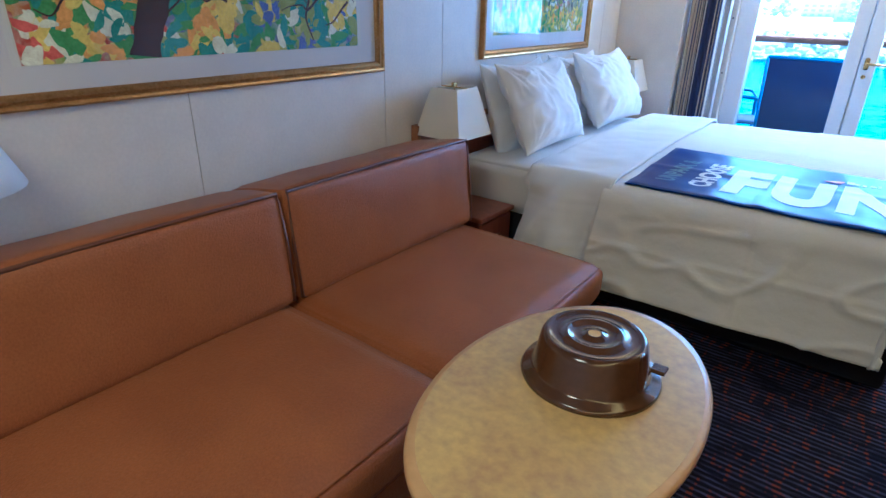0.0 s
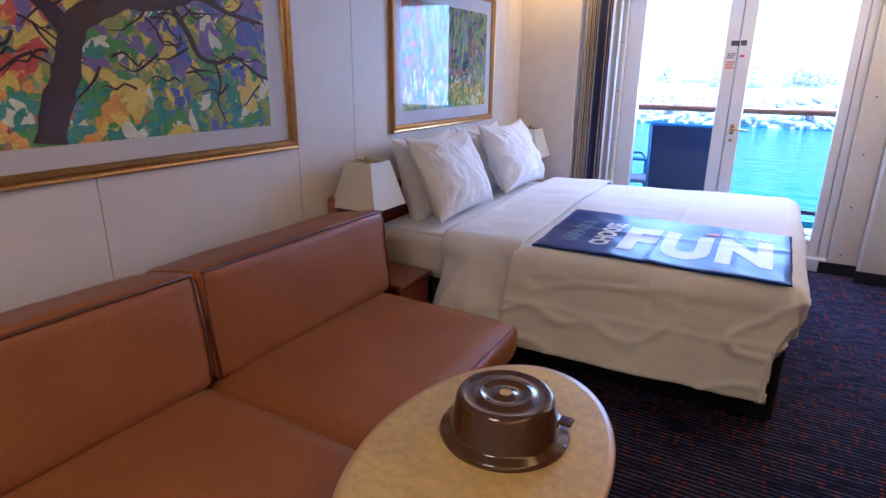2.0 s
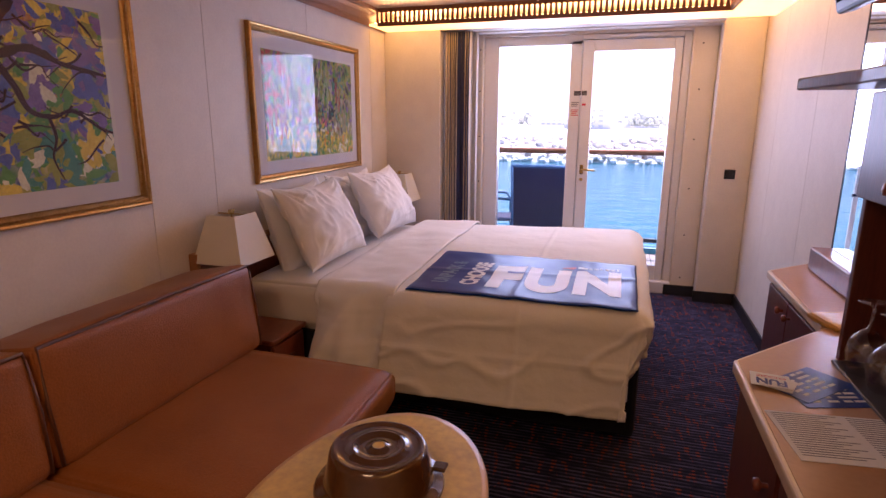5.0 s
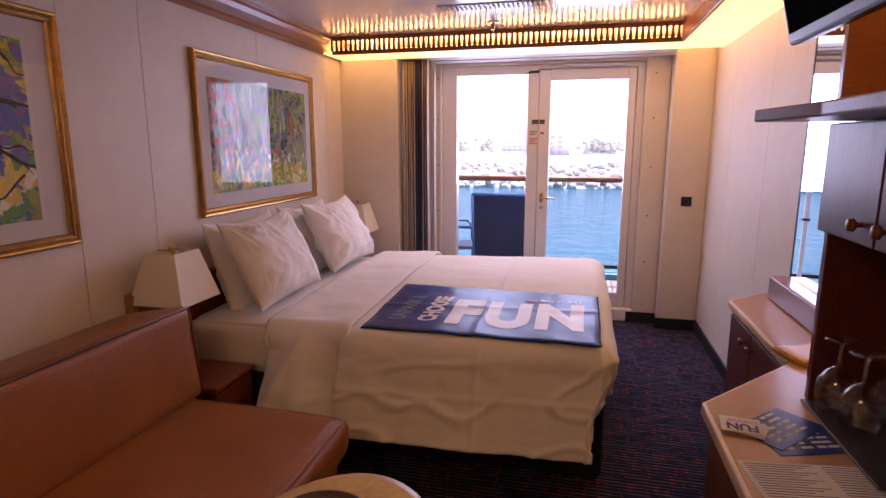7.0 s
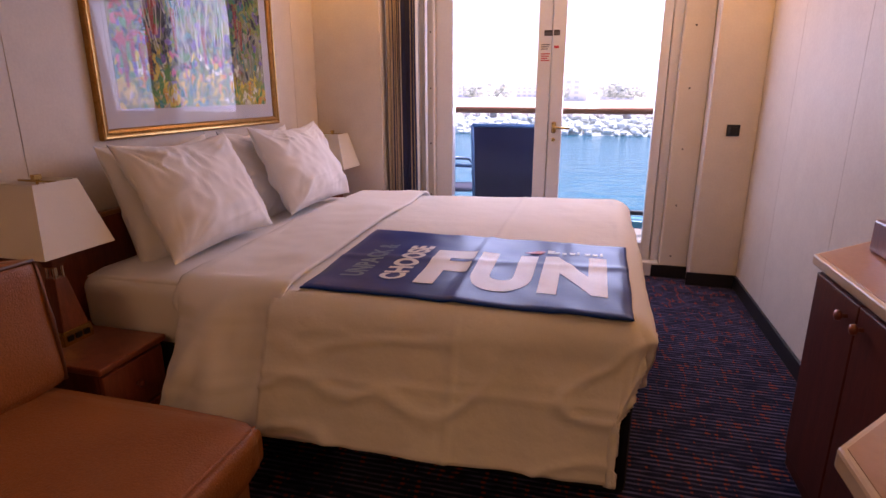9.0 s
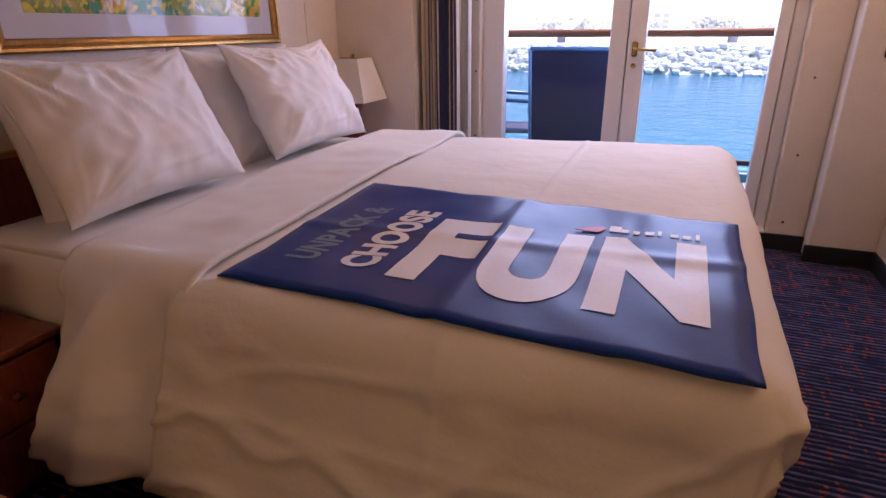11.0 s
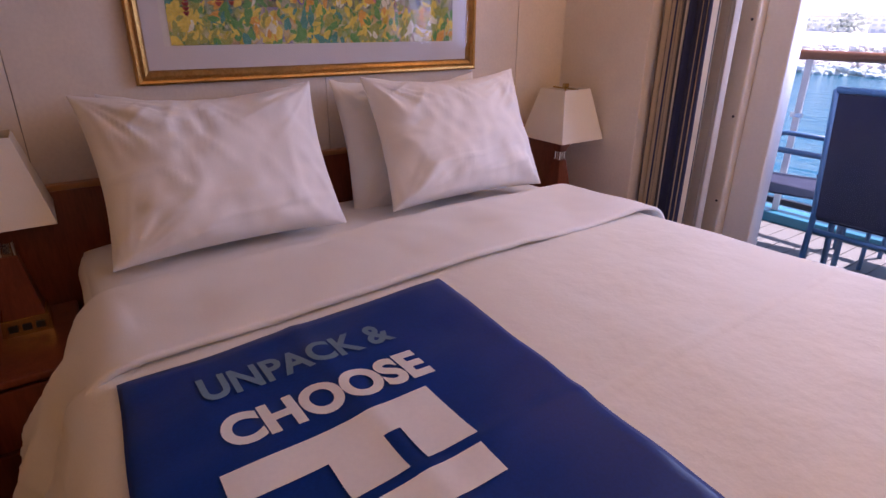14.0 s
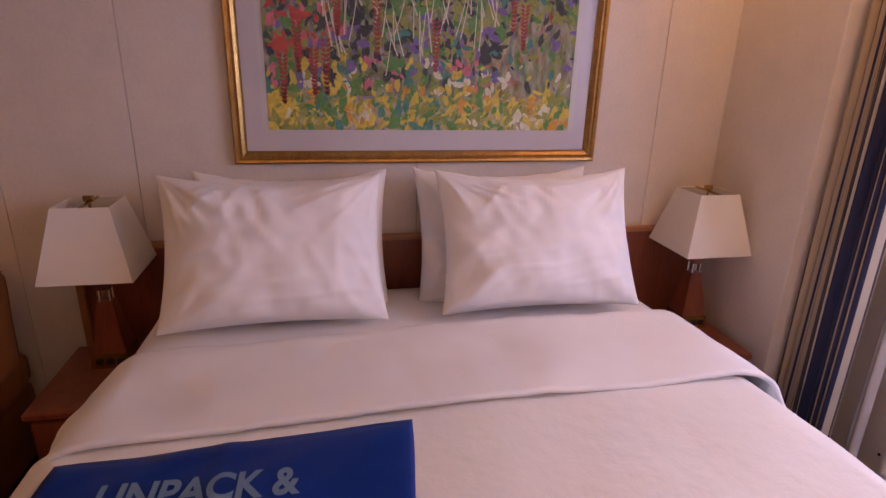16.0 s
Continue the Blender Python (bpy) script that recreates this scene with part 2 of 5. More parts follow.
M["blue"] = mat("banner_cloth", (0.002, 0.034, 0.24), (0.0015, 0.024, 0.17), 4, 200, rough=0.34, bump=0.12, bump_scale=9, spec=0.18, sheen=0.0)
M["print_white"] = mat("printed_white", (0.78, 0.78, 0.8), (0.72, 0.72, 0.75), 5, 120, rough=0.45, bump=0.3, bump_scale=9)
M["print_grey"] = mat("printed_grey_blue", (0.14, 0.24, 0.36), (0.11, 0.2, 0.31), 5, 120, rough=0.45, bump=0.3, bump_scale=9)
M["print_red"] = mat("printed_red", (0.6, 0.03, 0.05), None, 5, 120, rough=0.45, bump=0)
M["ink"] = mat("ink", (0.12, 0.12, 0.14), None, 30, 90, rough=0.7, bump=0)
M["paper"] = mat("paper", (0.78, 0.76, 0.72), (0.72, 0.7, 0.66), 9, 90, rough=0.7, bump=0.03)
M["gold"] = mat("gilt_frame", (0.52, 0.31, 0.10), (0.35, 0.19, 0.05), 30, 120, rough=0.32, metal=0.85, bump=0.12)
M["mat_board"] = mat("mat_board", (0.74, 0.70, 0.70), (0.71, 0.67, 0.67), 9, 120, rough=0.8, bump=0.02)
M["glazing"] = pane_material("picture_glass", (0.97, 0.97, 0.97), ior=1.42)
M["window_glass"] = pane_material("window_glass", (0.97, 0.99, 1.0), ior=1.35)
M["rail_glass"] = pane_material("railing_glass", (0.72, 0.90, 0.95), ior=1.35)
M["shade"] = mat("lamp_shade_cloth", (0.80, 0.76, 0.68), (0.76, 0.72, 0.63), 9, 200, rough=0.8, bump=0.08, bump_scale=300)
M["chrome"] = mat("chrome", (0.75, 0.73, 0.7), None, 20, 90, rough=0.15, metal=1.0, bump=0)
M["brass"] = mat("brass", (0.62, 0.43, 0.16), None, 20, 90, rough=0.25, metal=1.0, bump=0)
M["black"] = mat("black_plastic", (0.012, 0.012, 0.014), None, 20, 90, rough=0.4, bump=0)
M["screen"] = mat("tv_screen", (0.01, 0.012, 0.015), None, 20, 90, rough=0.04, bump=0, spec=0.0)
M["table_top"] = mat("marbled_laminate", (0.72, 0.53, 0.16), (0.46, 0.30, 0.13), 9, 45, rough=0.28, bump=0.02, coat=0.2)
M["table_edge"] = mat("table_edge_wood", (0.62, 0.40, 0.17), (0.54, 0.33, 0.13), 9, 60, rough=0.35, bump=0.03)
M["cloche"] = mat("amber_brown_plastic", (0.085, 0.036, 0.011), (0.06, 0.025, 0.008), 9, 60, rough=0.16, bump=0.0, coat=0.6)
M["deck"] = mat("teak_deck", (0.27, 0.26, 0.24), (0.18, 0.17, 0.16), 9, 60, rough=0.7, bump=0.1, stretch=(1, 8, 1))
M["teal_paint"] = mat("deck_edge_paint", (0.02, 0.22, 0.33), None, 9, 60, rough=0.4, bump=0.03)
M["mesh_blue"] = mat("sling_mesh", (0.012, 0.018, 0.07), (0.006, 0.009, 0.035), 60, 400, rough=0.7, bump=0.4, bump_scale=500)
M["frame_blue"] = mat("chair_frame_paint", (0.06, 0.17, 0.34), None, 9, 60, rough=0.35, bump=0.02)
M["rail_wood"] = mat("handrail_wood", (0.36, 0.15, 0.07), (0.27, 0.11, 0.05), 9, 60, rough=0.4, bump=0.05)
M["curtain"] = stripes_material()
M["sheer"] = mat("curtain_lining", (0.62, 0.58, 0.54), None, 9, 120, rough=0.9, bump=0.1)
M["pouch"] = mat("yellow_pouch", (0.62, 0.36, 0.09), (0.52, 0.29, 0.06), 9, 60, rough=0.35, bump=0.2, bump_scale=20)
M["tray"] = mat("grey_tray", (0.05, 0.045, 0.05), None, 9, 90, rough=0.3, bump=0.02)
M["cove"] = glow("cove_diffuser", (1.0, 0.56, 0.12), COVE)
M["tube"] = glow("cove_tube", (1.0, 0.60, 0.18), COVE * 4)
M["mirror"] = mat("mirror", (0.9, 0.9, 0.9), (0.89, 0.89, 0.89), 1, 2, rough=0.01, metal=1.0, bump=0)
M["art_garden"] = paint_material("watercolour_tree", [(0.0, (0.08, 0.12, 0.36)), (0.2, (0.10, 0.30, 0.12)), (0.34, (0.14, 0.15, 0.42)), (0.46, (0.42, 0.44, 0.08)),
                                 (0.58, (0.62, 0.52, 0.10)), (0.7, (0.16, 0.36, 0.10)), (0.8, (0.62, 0.30, 0.04)), (0.92, (0.45, 0.08, 0.05))], 17, 0.16, 0.55)
M["art_flowers"] = paint_material("watercolour_foliage", [(0.0, (0.10, 0.10, 0.22)), (0.25, (0.06, 0.14, 0.05)), (0.42, (0.30, 0.32, 0.06)), (0.55, (0.22, 0.16, 0.22)),
                                  (0.68, (0.12, 0.26, 0.05)), (0.82, (0.45, 0.10, 0.06)), (0.95, (0.5, 0.42, 0.1))], 34, 0.10, 0.85, 0.95, 0.4)
M["bloom"] = paint_material("watercolour_blooms", [(0.0, (0.08, 0.20, 0.06)), (0.3, (0.16, 0.36, 0.05)), (0.5, (0.62, 0.48, 0.05)), (0.65, (0.70, 0.40, 0.03)), (0.8, (0.14, 0.14, 0.4)), (0.95, (0.55, 0.08, 0.18))], 30, 0.10, 0.9)
M["bark"] = mat("painted_bark", (0.10, 0.05, 0.05), (0.05, 0.03, 0.045), 12, 50, rough=0.8, bump=0)
M["paint_red"] = mat("painted_red", (0.60, 0.13, 0.06), (0.45, 0.08, 0.10), 30, 90, rough=0.8, bump=0)
M["sea"] = mat("sea_water", (0.0, 0.115, 0.165), (0.0, 0.09, 0.14), 0.02, 0.3, rough=0.12, bump=1.0, bump_scale=0.35, stretch=(0.5, 1, 1), spec=0.25)
M["sea"].node_tree.nodes["Bump"].inputs["Distance"].default_value = 0.9
# far shore: haze and glare are mixed into these pale base colours
M["rock"] = mat("breakwater_rock", (0.80, 0.77, 0.72), (0.64, 0.61, 0.57), 0.3, 2, rough=0.9, bump=0.5)
M["land"] = mat("hazed_land", (0.72, 0.70, 0.64), (0.6, 0.6, 0.52), 0.05, 0.4, rough=0.9, bump=0.2)
M["leaf"] = mat("hazed_foliage", (0.55, 0.58, 0.52), (0.46, 0.50, 0.44), 0.2, 2, rough=0.9, bump=0.3)
M["building"] = mat("far_render", (0.86, 0.85, 0.84), (0.8, 0.79, 0.78), 0.1, 1, rough=0.8, bump=0.05)
M["hazed_window"] = mat("hazed_window", (0.66, 0.70, 0.74), None, 1, 3, rough=0.2, bump=0)


# ---- mesh helpers ----
def link(name, bm, material, smooth=False, parent=None):
    me = bpy.data.meshes.new(name)
    bm.to_mesh(me)
    bm.free()
    me.materials.append(material)
    if smooth:
        me.polygons.foreach_set("use_smooth", [True] * len(me.polygons))
    ob = new(name, me)
    if parent is not None:
        ob.parent = parent
        ob.matrix_parent_inverse = parent.matrix_basis.inverted()
    return ob


def part(name, bm, material, parent, label="", smooth=False):
    return tagged(link(name, bm, material, smooth, parent), label)


def thing(name, place, label, category, group=""):
    ob = new(name)
    ob.empty_display_size = 0.1
    ob.matrix_basis = Matrix.Translation(place)
    return tagged(ob, label, category, group)


def structure(ob, label="", category=""):
    return tagged(ob, label, category, kind="structure")


def add_box(bm, x0, y0, z0, x1, y1, z1, bevel=0.0, seg=2):
    r = bmesh.ops.create_cube(bm, size=1.0, matrix=Matrix.Translation(((x0 + x1) / 2, (y0 + y1) / 2, (z0 + z1) / 2)) @ Matrix.Diagonal((abs(x1 - x0), abs(y1 - y0), abs(z1 - z0), 1)))
    if bevel:
        es = list({e for v in r["verts"] for e in v.link_edges})
        bmesh.ops.bevel(bm, geom=es, offset=bevel, segments=seg, affect="EDGES", profile=0.5)
    return bm


def box(x0, y0, z0, x1, y1, z1, bevel=0.0, seg=2):
    return add_box(bmesh.new(), x0, y0, z0, x1, y1, z1, bevel, seg)


def sheet_pane(axis, at, a0, b0, a1, b1, sign):
    """One sheet of glass across x or y, its outer face turned to sign."""
    bm = bmesh.new()
    q = [(a0, b0), (a1, b0), (a1, b1), (a0, b1)]
    f = bm.faces.new([bm.verts.new((at, a, b) if axis == "x" else (a, at, b)) for a, b in q])
    bm.normal_update()
    n = f.normal.x if axis == "x" else f.normal.y
    if n * sign < 0:
        f.normal_flip()
    return bm


def prism(points, z0, z1, bevel=0.0):
    bm = bmesh.new()
    lo = [bm.verts.new((x, y, z0)) for x, y in points]
    hi = [bm.verts.new((x, y, z1)) for x, y in points]
    n = len(points)
    bm.faces.new(lo[::-1])
    bm.faces.new(hi)
    for i in range(n):
        bm.faces.new((lo[i], lo[(i + 1) % n], hi[(i + 1) % n], hi[i]))
    bmesh.ops.recalc_face_normals(bm, faces=bm.faces)
    if bevel:
        bmesh.ops.bevel(bm, geom=list(bm.edges), offset=bevel, segments=2, affect="EDGES", profile=0.5)
    return bm


def lathe(profile, x, y, seg=40, sx=1.0, sy=1.0):
    """A turned shape from (radius, z) pairs."""
    bm = bmesh.new()
    rings = []
    for r, z in profile:
        if r < 1e-5:
            rings.append([bm.verts.new((x, y, z))])
        else:
            rings.append([bm.verts.new((x + sx * r * math.cos(2 * math.pi * i / seg), y + sy * r * math.sin(2 * math.pi * i / seg), z)) for i in range(seg)])
    for a, b in zip(rings, rings[1:]):
        for i in range(seg):
            j = (i + 1) % seg
            if len(a) == 1 and len(b) > 1:
                bm.faces.new((a[0], b[i], b[j]))
            elif len(b) == 1 and len(a) > 1:
                bm.faces.new((a[i], a[j], b[0]))
            elif len(a) > 1:
                bm.faces.new((a[i], a[j], b[j], b[i]))
    bmesh.ops.recalc_face_normals(bm, faces=bm.faces)
    return bm


def add_tube(bm, pts, r, seg=8):
    pts = [Vector(p) for p in pts]
    rings = []
    for i, p in enumerate(pts):
        d = (pts[min(i + 1, len(pts) - 1)] - pts[max(i - 1, 0)]).normalized()
        s = d.cross(Vector((0.31, 0.2, 0.93))).normalized()
        t = d.cross(s)
        rings.append([bm.verts.new(p + r * (math.cos(a) * s + math.sin(a) * t)) for a in (2 * math.pi * k / seg for k in range(seg))])
    for a, b in zip(rings, rings[1:]):
        for k in range(seg):
            bm.faces.new((a[k], a[(k + 1) % seg], b[(k + 1) % seg], b[k]))
    bm.faces.new(rings[0][::-1])
    bm.faces.new(rings[-1])
    return bm


def tube(pts, r, seg=8):
    return add_tube(bmesh.new(), pts, r, seg)


def softbox(x0, y0, z0, x1, y1, z1, r=0.04, bulge=0.015, n=14, wob=0.004, seed=0.0):
    """A stuffed cushion: a box with rounded edges whose faces swell."""
    bm = bmesh.new()
    bmesh.ops.create_cube(bm, size=2.0)
    bmesh.ops.subdivide_edges(bm, edges=list(bm.edges), cuts=n - 1, use_grid_fill=True)
    h = Vector(((x1 - x0) / 2, (y1 - y0) / 2, (z1 - z0) / 2))
    c = Vector(((x0 + x1) / 2, (y0 + y1) / 2, (z0 + z1) / 2))
    for v in bm.verts:
        p = [math.copysign(1 - (1 - abs(a)) ** 1.6, a) for a in v.co]
        q = Vector([a * b for a, b in zip(p, h)])
        inner = Vector([max(-(b - r), min(b - r, a)) for a, b in zip(q, h)])
        d = q - inner
        if d.length > 1e-6:
            q = inner + d.normalized() * r
        nrm = d.normalized() if d.length > 1e-6 else Vector((0, 0, 0))
        swell = 1.0
        for k in range(3):
            swell *= 1 - (p[k] ** 4 if abs(p[k]) < 0.999 else 0)
        q += nrm * (bulge * swell + wob * noise.noise((q + c) * 7 + Vector((seed, 0, 0))))
        v.co = c + q
    return bm


def smoothstep(a, b, x):
    t = max(0.0, min(1.0, (x - a) / (b - a)))
    return t * t * (3 - 2 * t)


def bed_z(x, y):
    """How the bed's top rises towards its foot and its far side."""
    return -0.039 + 0.027 * (min(x, 0.3) + 0.8) + 0.04 * (min(max(y, 2.4), 3.4) - 2.5)


def drape(x0, x1, y0, y1, z, drops, R=0.05, flare=0.12, fold=0.012, step=0.025, seed=0.0, puff=0.0, foot_flare=0.0, creases=False, swag=0.0):
    """A cloth over a bed: flat on x0..x1, y0..y1, hanging past each edge by drops = (head, foot, near, far)."""
    bm = bmesh.new()
    hd, ft, nr, fr = drops
    us = np.arange(x0 - hd, x1 + ft + step * 0.5, step)
    vs = np.arange(y0 - nr, y1 + fr + step * 0.5, step)
    grid = []
    for u in us:
        row = []
        for v in vs:
            bx, by = min(max(u, x0), x1), min(max(v, y0), y1)
            ox, oy = u - bx, v - by
            d = (abs(ox) ** 3.5 + abs(oy) ** 3.5) ** (1 / 3.5)
            hyp = math.hypot(ox, oy)
            wave = puff * noise.noise(Vector((u * 4, v * 4, seed))) + 0.3 * puff * noise.noise(Vector((u * 11, v * 11, seed + 4)))
            if creases:
                # ironed fold lines and loose ripples
                wave += 0.006 * math.exp(-((u + 0.25 + 0.006 * noise.noise(Vector((v * 5, 0, 1)))) / 0.009) ** 2)
                if oy < 0:
                    wave += 0.007 * math.exp(-((d - 0.30 - 0.008 * noise.noise(Vector((u * 5, 0, 4)))) / 0.009) ** 2)
                    rg = 1 - abs(noise.noise(Vector((u * 3.2 + d * 2.0, d * 6.0, 8.0)))) * 2
                    wave += 0.05 * max(0, rg - 0.74) * smoothstep(0.05, 0.2, d)
            if d < 1e-6:
                p = Vector((u, v, z + wave + bed_z(u, v)))
            else:
                nx, ny = ox / hyp, oy / hyp
                a = d / R
                if a < math.pi / 2:
                    out, down = R * math.sin(a), R * (1 - math.cos(a))
                else:
                    e = d - R * math.pi / 2
                    out, down = R + flare * e, R + e * math.sqrt(1 - min(flare, 0.9) ** 2)
                s = u if abs(ny) > abs(nx) else v
                ang = math.atan2(oy, ox)
                amp = fold * smoothstep(0.03, 0.3, d)
                rip = noise.noise(Vector((s * 5.5 + ang * 1.2, seed, d * 0.8))) * 2.2 + 0.5 * noise.noise(Vector((s * 14, seed + 7, d * 2)))
                crn = 4 * abs(nx * ny) * fold * 1.2 * math.sin(ang * 9) * smoothstep(0.05, 0.3, d)
                crease = 0.35 * fold * noise.noise(Vector((u * 9, v * 9, seed + 2))) + 0.25 * fold * noise.noise(Vector((s * 3, d * 26, seed + 5)))
                fo = foot_flare if abs(nx) > abs(ny) else 0.0
                out += amp * rip + crn + wave + crease * smoothstep(0.05, 0.2, d) - fo * max(0, d - 0.12)
                if swag:
                    # slanting folds where the turned back cloth hangs
                    rg = 1 - 2.6 * abs(noise.noise(Vector((s * 6.0 + d * 1.6, seed + 12, d * 0.9))))
                    out += swag * max(0, rg) ** 1.3 * smoothstep(0.04, 0.22, d)
                p = Vector((bx + nx * out * (1 - 1.15 * smoothstep(0.10, 0.40, abs(oy))), by + ny * out, z - down + wave * 0.3 + bed_z(bx, by)))
            row.append(bm.verts.new(p))
        grid.append(row)
    for a, b in zip(grid, grid[1:]):
        for j in range(len(vs) - 1):
            bm.faces.new((a[j], b[j], b[j + 1], a[j + 1]))
    bmesh.ops.recalc_face_normals(bm, faces=bm.faces)
    return bm


def words(text, material, parent, name, origin, right, up, width, height, bold=0.0, lay=None):
    """Flat lettering, its box scaled to width x height; origin is its lower left corner, right and up its directions. lay: a height z(x, y) that it follows."""
    cu = bpy.data.curves.new("letters", "FONT")
    cu.body, cu.size, cu.offset, cu.resolution_u = text, 1.0, bold, 6
    tmp = bpy.data.objects.new("letters", cu)
    me = bpy.data.meshes.new_from_object(tmp)
    bpy.data.objects.remove(tmp)
    bm = bmesh.new()
    bm.from_mesh(me)
    bpy.data.meshes.remove(me)
    lo = [min(v.co[k] for v in bm.verts) for k in range(2)]
    hi = [max(v.co[k] for v in bm.verts) for k in range(2)]
    o, r, w = Vector(origin), Vector(right).normalized() * width, Vector(up).normalized() * height
    for v in bm.verts:
        v.co = o + r * ((v.co.x - lo[0]) / (hi[0] - lo[0])) + w * ((v.co.y - lo[1]) / (hi[1] - lo[1]))
    if lay:
        for k in range(2):
            a, b = min(v.co[k] for v in bm.verts), max(v.co[k] for v in bm.verts)
            for i in range(1, int((b - a) / 0.01) + 1):
                n = Vector((1, 0, 0)) if k == 0 else Vector((0, 1, 0))
                bmesh.ops.bisect_plane(bm, geom=list(bm.verts) + list(bm.edges) + list(bm.faces), plane_co=n * (a + i * 0.01), plane_no=n)
        for v in bm.verts:
            v.co.z = lay(v.co.x, v.co.y) + 0.0018
    return part(name, bm, material, parent)


# ---- room shell ----
WX, EX = -1.765, 1.05          # walls beside the bed's head and beside the desk
BACK = -1.6                    # wall behind the walker
LEFT_Y, WIN_Y, COL_Y, CASE_Y = 4.59, 4.96, 4.755, 4.88
CEIL = 2.19
SOFFIT = 2.075

floor = structure(link("floor", box(WX - 0.1, BACK - 0.1, -0.1, EX + 0.1, 5.0, 0.0), M["carpet"]), "navy blue cabin carpet with fine ribs and red flecks", "carpet")
structure(link("ceiling", box(WX - 0.1, BACK - 0.1, CEIL, EX + 0.1, 5.1, CEIL + 0.1), M["ceiling"]), "glossy off-white metal panel ceiling", "ceiling")


def panelled_wall(name, x, out, ys, label):
    back = structure(link(name, box(x, BACK, 0, x + out * 0.12, 5.1, CEIL), M["seam"]), label, "wall")
    for a, b in zip(ys, ys[1:]):
        part("panel", box(x - out * 0.006, a + 0.0012, 0.0, x + out * 0.002, b - 0.0012, CEIL, 0.001, 1), M["wall"], back)
    return back


panelled_wall("wall_west", WX - 0.006, -1, [BACK, -0.7, 0.2, 1.108, 2.02, 2.43, 3.37, 4.3, LEFT_Y + 0.01], "cream vinyl wall panels with thin upright seams")
panelled_wall("wall_east", EX + 0.006, 1, [BACK, -0.5, 0.5, 1.5, 2.5, 3.45, 4.2, COL_Y + 0.01], "cream vinyl wall panels with thin upright seams")
structure(link("wall_south", box(WX - 0.1, BACK - 0.12, 0, EX + 0.1, BACK, CEIL), M["wall"]), "cream vinyl wall", "wall")
structure(link("wall_north_west", box(WX, LEFT_Y, 0, -1.29, 5.08, CEIL, 0.004), M["wall"]), "cream vinyl wall beside the curtain", "wall")
structure(link("wall_north_east", box(0.768, COL_Y, 0, EX, 5.08, CEIL, 0.008), M["wall"]), "cream vinyl column beside the balcony door", "wall")
casing_east = structure(link("wall_casing_east", box(0.588, CASE_Y, 0, 0.768, 5.08, CEIL, 0.01), M["casing"]), "cream casing panel with screws", "wall")
casing_west = structure(link("wall_casing_west", box(-1.29, CASE_Y, 0, -1.005, 5.08, CEIL, 0.01), M["casing"]), "cream casing panel with screws", "wall")
structure(link("wall_north_top", box(-1.005, CASE_Y, 2.045, 0.588, 5.08, CEIL, 0.004), M["casing"]), "cream casing above the balcony door", "wall")
for xs, owner in (((0.66,), casing_east), ((-1.03,), casing_west)):
    for x in xs:
        for z in (0.15, 0.5, 0.87, 1.25, 1.62, 1.95):
            part("screw", lathe([(0, 0.004), (0.005, 0.003), (0.006, 0)], 0, 0, 10), M["black"], owner)
            scr = owner.children[-1]
            scr.data.transform(pose(x, CASE_Y, z, 90, 0, 0))

for nm, b in (("baseboard_east", (EX - 0.014, 0.9, 0, EX, COL_Y, 0.085)), ("baseboard_column", (0.75, COL_Y - 0.014, 0, EX - 0.014, COL_Y, 0.085)),
              ("baseboard_casing", (0.54, CASE_Y - 0.014, 0, 0.768, CASE_Y, 0.085)), ("baseboard_west", (WX, 2.5, 0, WX + 0.014, LEFT_Y, 0.085))):
    structure(link(nm, box(*b, 0.003), M["skirting"]), "black rubber skirting", "baseboard")

# ---- cove lights and slotted valance ----
VY, VX = 4.24, 0.74
structure(link("cove_panel_north", box(WX, VY, SOFFIT, EX, LEFT_Y, SOFFIT + 0.012), M["cove"]), "warm glowing cove strip over the balcony door", "cove light")
structure(link("cove_panel_north_inner", box(-1.29, LEFT_Y, SOFFIT, 0.768, COL_Y, SOFFIT + 0.012), M["casing"]), "cream soffit over the balcony door", "soffit")
structure(link("cove_panel_north_recess", box(-1.29, COL_Y, SOFFIT - 0.008, 0.768, CASE_Y, SOFFIT + 0.004), M["casing"]), "cream soffit over the balcony door", "soffit")
structure(link("cove_panel_east", box(VX, BACK, SOFFIT, EX, VY, SOFFIT + 0.012), M["cove"]), "warm glowing cove strip along the desk wall", "cove light")
structure(link("cove_light_east", box(VX + 0.05, BACK, SOFFIT + 0.02, EX - 0.02, VY + 0.2, SOFFIT + 0.03), M["tube"]), "warm tube light above the cove", "cove light")
structure(link("cove_light_north", box(WX + 0.05, VY + 0.05, SOFFIT + 0.02, VX, LEFT_Y - 0.02, SOFFIT + 0.03), M["tube"]), "warm tube light above the cove", "cove light")


